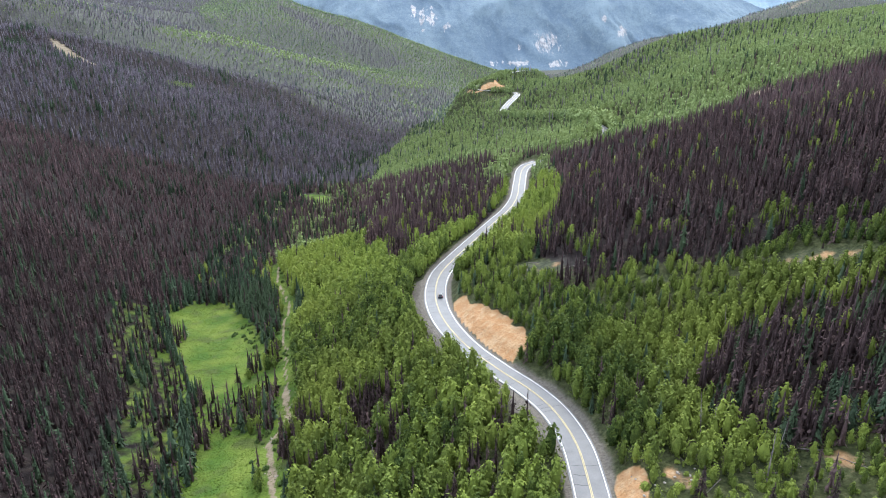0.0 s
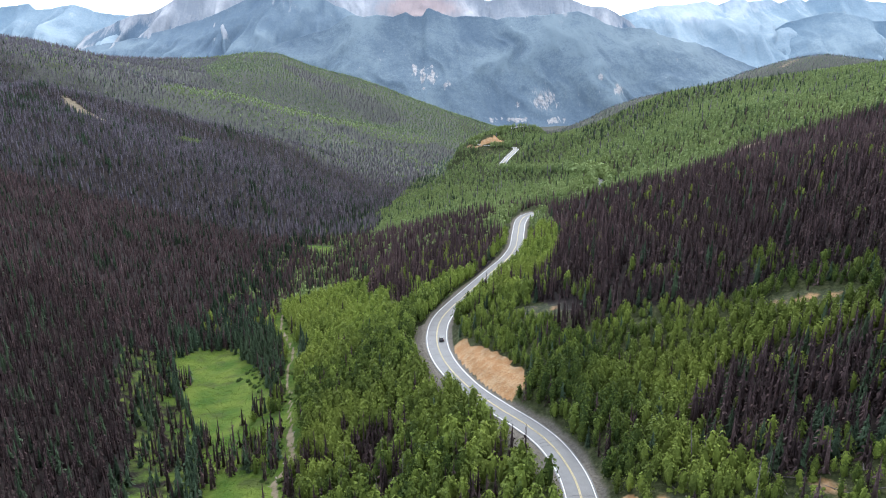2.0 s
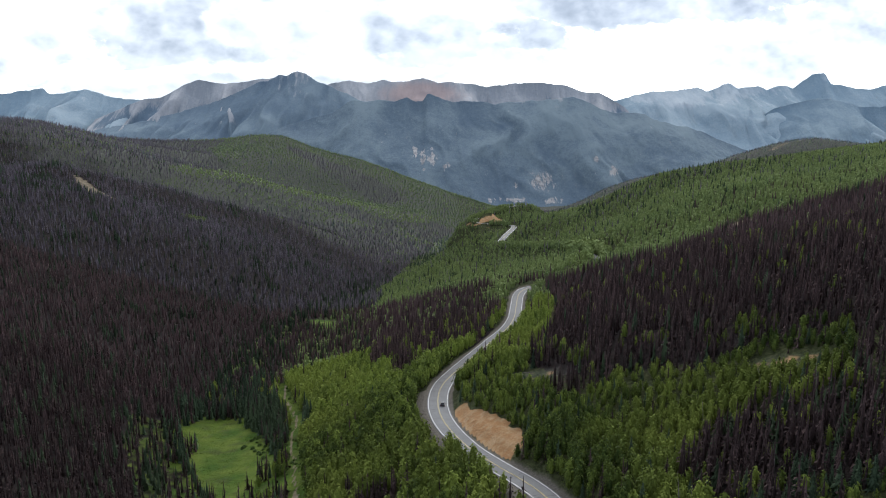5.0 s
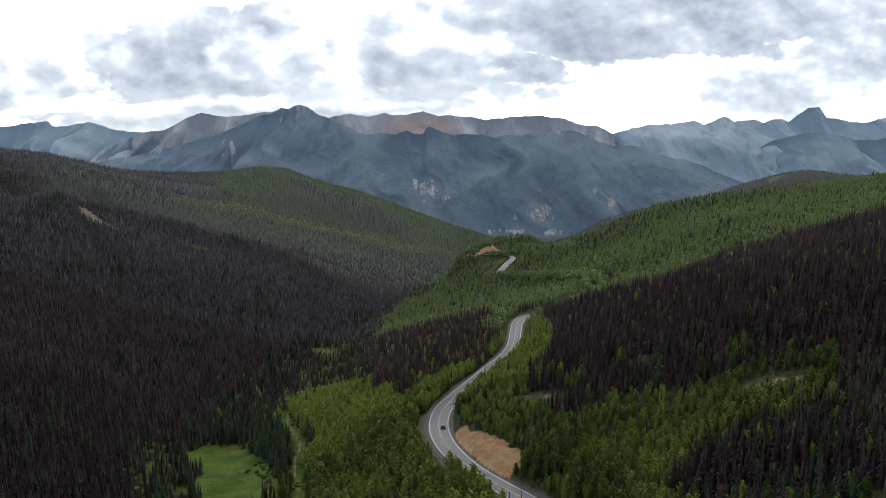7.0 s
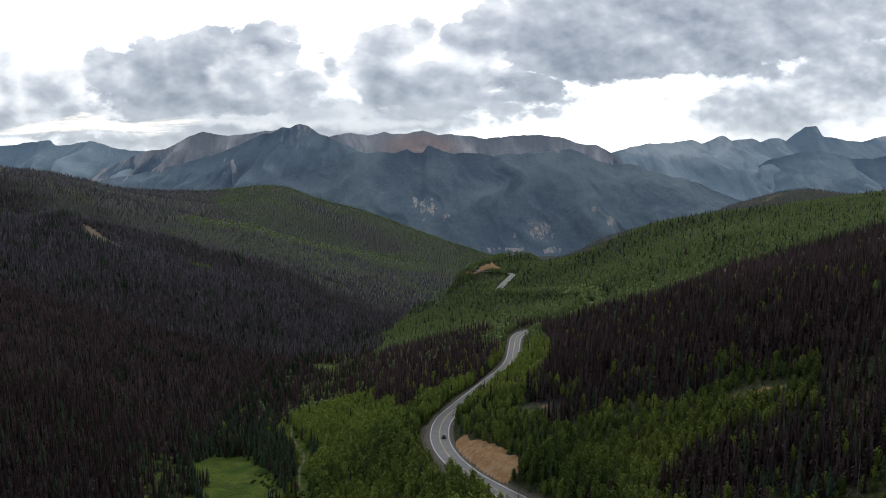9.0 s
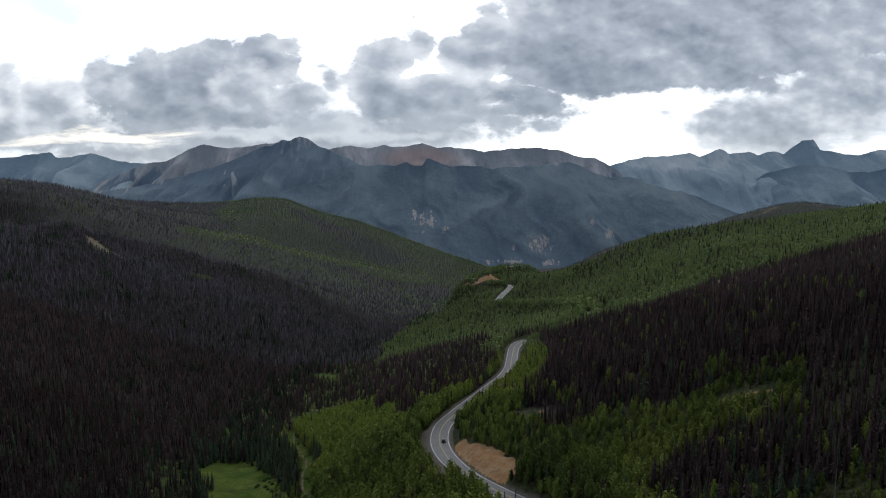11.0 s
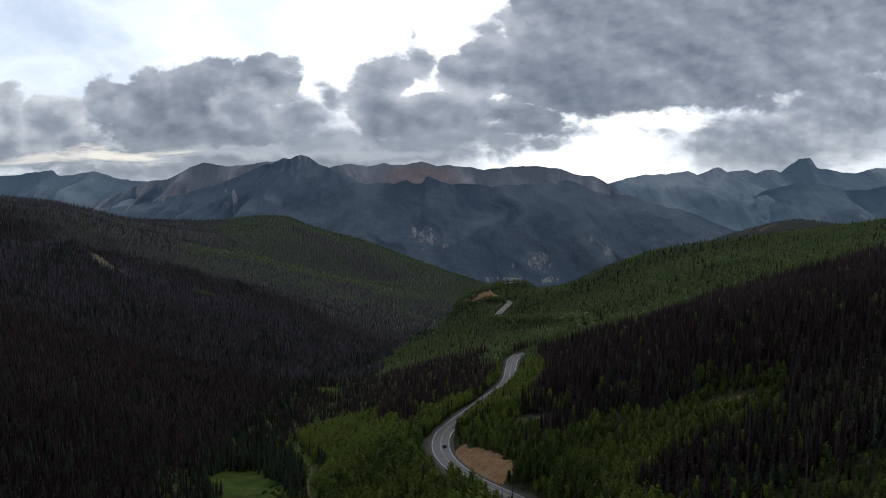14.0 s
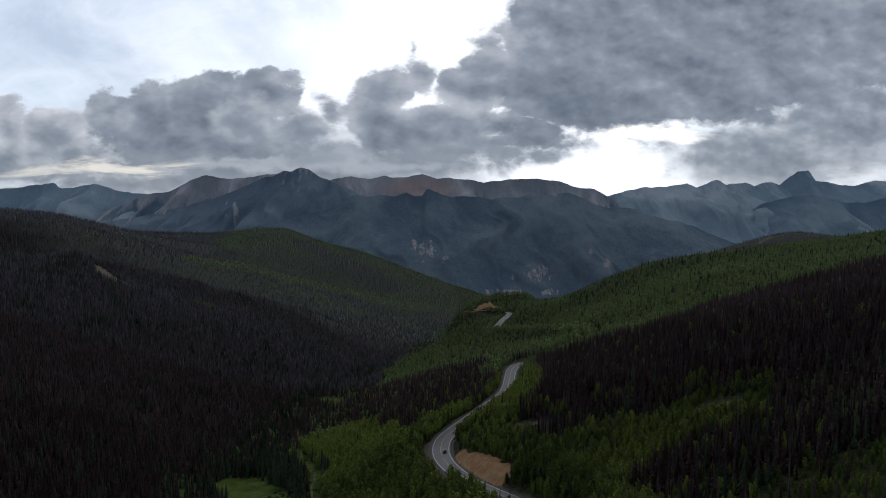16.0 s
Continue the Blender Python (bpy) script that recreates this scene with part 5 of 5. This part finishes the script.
def plant_all():
    thicket = lambda p: inside(ASPENS_RIGHT, p[:, 0], p[:, 1]) | inside(DEAD_NEAR, p[:, 0], p[:, 1]) | (inside(ASPENS_LEFT, p[:, 0], p[:, 1]) & (p[:, 1] > 190))
    # no trees are needed in the hollow that the right-hand hill hides
    seen = lambda p: p[(p[:, 0] < 60 + 0.3 * (p[:, 1] - 1300)) | (p[:, 1] > 2330)]
    dense = sow(90, 320, 2.75)
    dense = dense[thicket(dense)]
    close = sow(60, 185, 2.6)
    close = close[inside(DEAD_NEAR, close[:, 0], close[:, 1])]
    dense = np.vstack([dense[~inside(DEAD_NEAR, dense[:, 0], dense[:, 1])], close])
    loose = sow(70, 430, 3.15)
    loose = loose[~thicket(loose) | (loose[:, 1] > 320)]
    gx, gy = np.meshgrid(np.arange(-260, 260, 7.0), np.arange(-400, 66, 7.0))
    behind = np.column_stack([gx.ravel(), gy.ravel()]) + rng.uniform(-3, 3, (gx.size, 2))
    behind = behind[(np.abs(behind[:, 0]) > 0.68 * (behind[:, 1] + 97) + 26) | (behind[:, 1] < 66)]
    # the young aspens across the valley stand closer than the dead spruces
    on_hill = lambda p: p[:, 0] > np.interp(p[:, 1], [691, 860, 1010, 1160], [-70, -75, -85, -80])
    hill, slope = sow(691, 1160, 4.3), sow(691, 1160, 5.3)
    sunny = on_hill(hill)
    zones = [("behind", behind), ("mid", np.vstack([loose, dense])), ("mid2", sow(430, 690, 4.3)), ("far", np.vstack([hill[sunny], slope[~on_hill(slope)], seen(sow(1160, 1560, 6.6))])), ("last", seen(sow(1560, 2640, 8.6)))]
    # close rows of aspens screen the road where it runs through the wood
    screen = [LINE[k, :2] + SIDE[k] * side * (LINE[k, 3] + off) for k in range(0, len(LINE)) for side in (-1, 1) for off in (1.6, 4.0) if 536 < LINE[k, 1] < 862 or LINE[k, 1] > 523 and 100 < LINE[k, 0] < 140 and LINE[k, 1] < 600 or 970 < LINE[k, 1] < 1001 and 74 < LINE[k, 0] < 112 and LINE[k, 2] > -60.45 and side < 0 or 1001 < LINE[k, 1] < 1026 and LINE[k, 0] < 70 and side < 0 or 1024 < LINE[k, 1] < 1076]
    screen = np.array(screen) + rng.normal(0, 0.5, (len(screen), 2))
    for zone, p in zones:
        kind, tall = grow(p[:, 0], p[:, 1])
        if zone == "far":
            p = np.vstack([p, screen])
            kind, tall = np.r_[kind, np.full(len(screen), "aspen", "<U8")], np.r_[tall, np.where((screen[:, 1] > 585) & (screen[:, 1] < 700), 5.0, 0.0) + rng.uniform(8, 11, len(screen))]
        for name in KINDS:
            pick = np.where(kind == name)[0]
            if zone == "mid":
                nearest = pick[np.argsort(np.hypot(p[pick, 0] * 1.0, p[pick, 1] + 10))]
                n = SINGLE[name][3]
                single_trees(name, *SINGLE[name][:3], p[nearest[:n]], tall[nearest[:n]])
                pick = nearest[n:]
            if len(pick):
                forest(*WOODS[name], name, "far" if zone in ("mid2", "behind") else zone, p[pick], tall[pick] * (1.12 if zone == "last" else (0.78 if name == "aspen" else 0.95) if zone == "far" else 0.9 if zone == "mid2" else 1.0))


plant_all()


# ---- small things ----
def box(bm, x, y, z, w, d, h, taper=(1, 1), shift=(0, 0)):
    """A block on the place x, y, z, its top narrowed by taper and shifted."""
    low = [bm.verts.new((x + sx * w / 2, y + sy * d / 2, z)) for sx, sy in ((-1, -1), (1, -1), (1, 1), (-1, 1))]
    high = [bm.verts.new((x + shift[0] + sx * w / 2 * taper[0], y + shift[1] + sy * d / 2 * taper[1], z + h)) for sx, sy in ((-1, -1), (1, -1), (1, 1), (-1, 1))]
    bm.faces.new(low[::-1])
    bm.faces.new(high)
    for i in range(4):
        bm.faces.new((low[i], low[(i + 1) % 4], high[(i + 1) % 4], high[i]))


def finished(name, bm, mat, parent, label="", bevel=0.0):
    if bevel:
        bmesh.ops.bevel(bm, geom=bm.edges[:], offset=bevel, segments=2, affect="EDGES")
    bmesh.ops.recalc_face_normals(bm, faces=bm.faces[:])
    me = bpy.data.meshes.new(name)
    bm.to_mesh(me)
    bm.free()
    me.materials.append(mat)
    return part(name, me, parent, label)


def plain(name, colour, roughness, metal=0.0):
    m, t, s, g = material(name, roughness, 0.5)
    s.inputs["Metallic"].default_value = metal
    t.links.new(blend(t, ramp(t, grain(t, g.outputs["Position"], 6, 3), (0.4, 0.0), (0.8, 0.35)), colour, (0.16, 0.14, 0.12)), s.inputs["Base Color"])
    return m


def build_car():
    paint, glass, rubber = plain("dark_blue_car_paint", (0.018, 0.022, 0.032), 0.28), plain("car_glass", (0.01, 0.012, 0.014), 0.08), plain("tyre_rubber", (0.015, 0.015, 0.015), 0.8)
    metal, lamp, clear = plain("wheel_alloy", (0.35, 0.35, 0.36), 0.35, 1.0), plain("red_tail_lamp", (0.3, 0.01, 0.01), 0.2), plain("clear_head_lamp", (0.6, 0.6, 0.6), 0.15)
    car = tagged(new("car"), "dark blue estate car driving along the asphalt road", "car")
    bm = bmesh.new()
    box(bm, 0, 0, 0.34, 1.86, 4.6, 0.32, (1.0, 1.0))
    box(bm, 0, -0.02, 0.66, 1.86, 4.56, 0.26, (0.93, 0.96))
    body = finished("body", bm, paint, car, "", 0.07)
    bm = bmesh.new()
    box(bm, 0, -0.45, 0.92, 1.66, 2.95, 0.5, (0.80, 0.72), (0, -0.1))
    finished("cabin_glass", bm, glass, car, "dark tinted windows", 0.05)
    bm = bmesh.new()
    box(bm, 0, -0.55, 1.42, 1.34, 2.12, 0.06, (0.9, 0.92))
    roof = finished("roof", bm, paint, car, "", 0.02)
    for sx in (-1, 1):
        bm = bmesh.new()
        box(bm, sx * 0.5, -0.55, 1.49, 0.05, 1.8, 0.05)
        finished("roof_rail", bm, metal, roof, "", 0.01)
        bm = bmesh.new()
        box(bm, sx * 1.0, 0.75, 0.95, 0.2, 0.12, 0.14)
        finished("wing_mirror", bm, paint, car, "", 0.03)
        bm = bmesh.new()
        box(bm, sx * 0.72, -2.27, 0.68, 0.34, 0.06, 0.2)
        finished("tail_lamp", bm, lamp, car, "red tail lamp", 0.015)
        bm = bmesh.new()
        box(bm, sx * 0.68, 2.27, 0.62, 0.4, 0.06, 0.15)
        finished("headlight", bm, clear, car, "clear headlight", 0.015)
        for sy in (-1.38, 1.4):
            bm = bmesh.new()
            bmesh.ops.create_cone(bm, cap_ends=True, segments=20, radius1=0.34, radius2=0.34, depth=0.23, matrix=pose(sx * 0.83, sy, 0.34, 0, 90, 0))
            wheel = finished("wheel", bm, rubber, car, "", 0.025)
            bm = bmesh.new()
            bmesh.ops.create_cone(bm, cap_ends=True, segments=14, radius1=0.21, radius2=0.19, depth=0.05, matrix=pose(sx * 0.955, sy, 0.34, 0, 90 * sx, 0))
            finished("rim", bm, metal, wheel, "alloy rim")
    k = int(np.argmin(np.hypot(LINE[:, 0] - 2, LINE[:, 1] - 256)))
    x, y = LINE[k, :2] + SIDE[k] * 1.9
    slope = math.atan2(LINE[k + 2, 2] - LINE[k - 2, 2], 8)
    car.matrix_basis = Matrix.Translation((x, y, LINE[k, 2] - 0.035)) @ Matrix.Rotation(math.atan2(-TANGENT[k, 0], TANGENT[k, 1]), 4, "Z") @ Matrix.Rotation(slope, 4, "X")


build_car()


def meadow_grass():
    """Tussocks of grass over the meadow, as one mesh."""
    p = np.column_stack([rng.uniform(-160, -36, 26000), rng.uniform(118, 375, 26000)])
    land = cover(p[:, 0], p[:, 1])
    p = p[(land["grass"] > 0.6) & (rough(p[:, 0], p[:, 1], 9, 3, 33) > -0.15)][:5200]
    z = height(p[:, 0], p[:, 1])
    n = len(p)
    a, s, h = rng.uniform(0, 6.28, n), rng.uniform(0.25, 0.6, n), rng.uniform(0.08, 0.24, n)
    tone = np.clip(0.5 + 0.6 * rough(p[:, 0], p[:, 1], 26, 3, 44) + rng.normal(0, 0.15, n), 0, 1)
    vs, fs = [], []
    for k in range(3):
        q = a + k * 2.1
        for r, up in ((s, -0.05), (s * 0.1, h), (-s * 0.6, -0.05)):
            vs.append(np.column_stack([p[:, 0] + np.cos(q) * r, p[:, 1] + np.sin(q) * r, z + up]))
    v = np.stack(vs, 1).reshape(-1, 3)
    f = (np.arange(n)[:, None, None] * 9 + np.arange(9).reshape(1, 3, 3)).reshape(-1, 3)
    up = np.tile(unit(np.array([0.0, -0.25, 1.0])), (len(v), 1))
    me = mesh_from("grass", v, f, GRASS_BLADE, {"tone": np.repeat(tone, 9)}, True, up)
    tagged(new("grass", me), "bright green tussocky meadow grass beside the track", "grass", kind="stuff")


def bush_shape(count, leaf):
    """A low round bush one metre high."""
    d = rng.normal(0, 1, (count, 3))
    d[:, 2] = np.abs(d[:, 2])
    d = unit(d)
    p = d * [0.75, 0.75, 0.95] * rng.uniform(0.7, 1.05, (count, 1))
    levels = np.array([0.0, 0.5, 0.85])
    return joined([tufts(p, d, unit(d + (0, 0, 0.3)), leaf), core(np.array([0.55, 0.5, 0.1]), levels, 6)])


def build_bushes():
    """Willow bushes along the brook and the meadow's edge, and scrub on the verges and the cut bank."""
    spots = []
    for k in range(60):
        t = rng.uniform(0, 1)
        x, y = -64 - 34 * t, 262 + 62 * t
        spots.append((x + rng.normal(0, 3.0), y + rng.normal(0, 6), rng.uniform(0.7, 1.8), 0))
    for k in range(70):
        i = rng.integers(0, len(TRACK) - 1)
        t = rng.uniform(0, 1)
        x, y = np.array(TRACK[i]) * (1 - t) + np.array(TRACK[i + 1]) * t
        spots.append((x + rng.choice([-1, 1]) * rng.uniform(1.5, 6), y, rng.uniform(0.6, 1.6), 0))
    for k in range(60):
        spots.append((rng.uniform(44, 98), rng.uniform(102, 124), rng.uniform(0.5, 1.5), 1))
    for k in range(170):
        y = rng.uniform(112, 300)
        i = int(np.argmin(np.abs(LINE[:60 + 140, 1] - y)))
        side = rng.choice([-1, 1])
        d = side * (LINE[i, 3] + rng.uniform(3.2, 7.5))
        x, y = LINE[i, 0] + SIDE[i, 0] * d, LINE[i, 1] + SIDE[i, 1] * d
        if cover(np.array([x]), np.array([y]))["soil"][0] < 0.4 or k % 8 == 0:
            spots.append((x, y, rng.uniform(0.35, 1.1), 1))
    kinds = []
    for label, mat in (("dark green willow bush on the wet meadow", WILLOW_LEAF), ("small green bush on the road's verge", ASPEN_LEAF)):
        row = []
        for _ in range(3):
            v, f, m = bush_shape(110, 0.16)
            ob = new("bush", mesh_from("bush", v, f, mat, {"tone": np.full(len(v), rng.random())}, True, m))
            tagged(ob, label, "bush", "bushes by brook and road")
            row.append([ob, False])
        kinds.append(row)
    for x, y, h, kind in spots:
        z = float(height(np.array([x]), np.array([y]))[0])
        entry = kinds[kind][rng.integers(0, 3)]
        ob = entry[0] if not entry[1] else copy_thing(entry[0], Matrix())
        entry[1] = True
        ob.matrix_basis = Matrix.Translation((x, y, z - 0.05)) @ Matrix.Rotation(rng.uniform(0, 6.28), 4, "Z") @ Matrix.Diagonal((h * 1.2, h * 1.1, h, 1))


def build_logs():
    """Fallen trunks on the burnt-over slope, bare snags, and stones at the foot of the cut banks."""
    shapes = [spike((0, 0, 0), (0, 0, 1), 0.022, 0.009, 7) for _ in range(3)]
    meshes = [mesh_from("fallen_log", v, f, GREY_BARK, None, True) for v, f, m in shapes]
    for k in range(26):
        x, y = rng.uniform(50, 96), rng.uniform(104, 146)
        if k > 19:
            x, y = rng.uniform(34, 50), rng.uniform(236, 262)
        a, ln = rng.uniform(0, 6.28), rng.uniform(5, 10)
        z0, z1 = (float(height(np.array([x + np.cos(a) * r]), np.array([y + np.sin(a) * r]))[0]) for r in (0, ln))
        way = Vector((math.cos(a) * ln, math.sin(a) * ln, z1 - z0)).normalized()
        ob = new("fallen_log", meshes[k % 3])
        ob.matrix_basis = Matrix.Translation((x, y, z0 + 0.12)) @ way.to_track_quat("Z", "Y").to_matrix().to_4x4() @ Matrix.Scale(ln, 4)
        tagged(ob, "grey fallen log lying on the forest floor", "log", "fallen logs on the slope")
    for k in range(16):
        x, y = ((rng.uniform(60, 118), rng.uniform(112, 180)) if k < 11 else (rng.uniform(-34, 2), rng.uniform(140, 205)))
        root = new("snag")
        h = rng.uniform(8, 13)
        pieces = [spike((0, 0, -0.03), (0.01, 0, 1), 0.016, 0.003, 6)]
        v, f, m = joined(pieces)
        part("trunk", mesh_from("trunk", v, f, GREY_BARK, None, True), root)
        limbs = []
        for j in range(22):
            g, a = rng.uniform(0.3, 0.97), rng.uniform(0, 6.28)
            r = 0.10 * (1.1 - g) * rng.uniform(0.5, 1.3)
            limbs.append(spike((0, 0, g), (r * np.cos(a), r * np.sin(a), g - r * 0.5), 0.004, 0.001, 3))
        v, f, m = joined(limbs)
        part("limbs", mesh_from("limbs", v, f, GREY_BARK, None, True), root)
        z = float(height(np.array([x]), np.array([y]))[0])
        root.matrix_basis = Matrix.Translation((x, y, z)) @ Euler((rng.normal(0, 0.06), rng.normal(0, 0.06), rng.uniform(0, 6))).to_matrix().to_4x4() @ Matrix.Scale(h, 4)
        tagged(root, "bare grey standing snag with broken limbs", "dead tree", "bare snags among the trees")
    stones = []
    for k in range(3):
        bm = bmesh.new()
        bmesh.ops.create_icosphere(bm, subdivisions=2, radius=0.5)
        for v in bm.verts:
            v.co *= 0.75 + 0.5 * noise.noise(v.co * 2.3 + Vector((k * 7.0, 0, 0)))
            v.co.z *= 0.7
        me = bpy.data.meshes.new("boulder")
        bm.to_mesh(me)
        bm.free()
        me.materials.append(STONE)
        stones.append(me)
    for k in range(90):
        if k >= 70:
            x, y = rng.uniform(42, 60), rng.uniform(110, 124)
        elif k < 44:
            i = int(np.argmin(np.abs(LINE[:200, 1] - rng.uniform(186, 250))))
            d = LINE[i, 3] + rng.uniform(1.6, 9)
            x, y = LINE[i, :2] + SIDE[i] * d
        else:
            i = rng.integers(4, len(TRACK) - 2)
            t = rng.uniform(0, 1)
            x, y = np.array(TRACK[i]) * (1 - t) + np.array(TRACK[i + 1]) * t + rng.normal(0, 1.2, 2)
        z = float(height(np.array([x]), np.array([y]))[0])
        s = rng.uniform(0.3, 1.0)
        ob = new("boulder", stones[k % 3])
        ob.matrix_basis = Matrix.Translation((x, y, z + 0.1 * s)) @ Matrix.Rotation(rng.uniform(0, 6), 4, "Z") @ Matrix.Scale(s, 4)
        tagged(ob, "pale weathered boulder on bare soil", "rock", "boulders by road and track")


meadow_grass()
build_logs()
build_bushes()
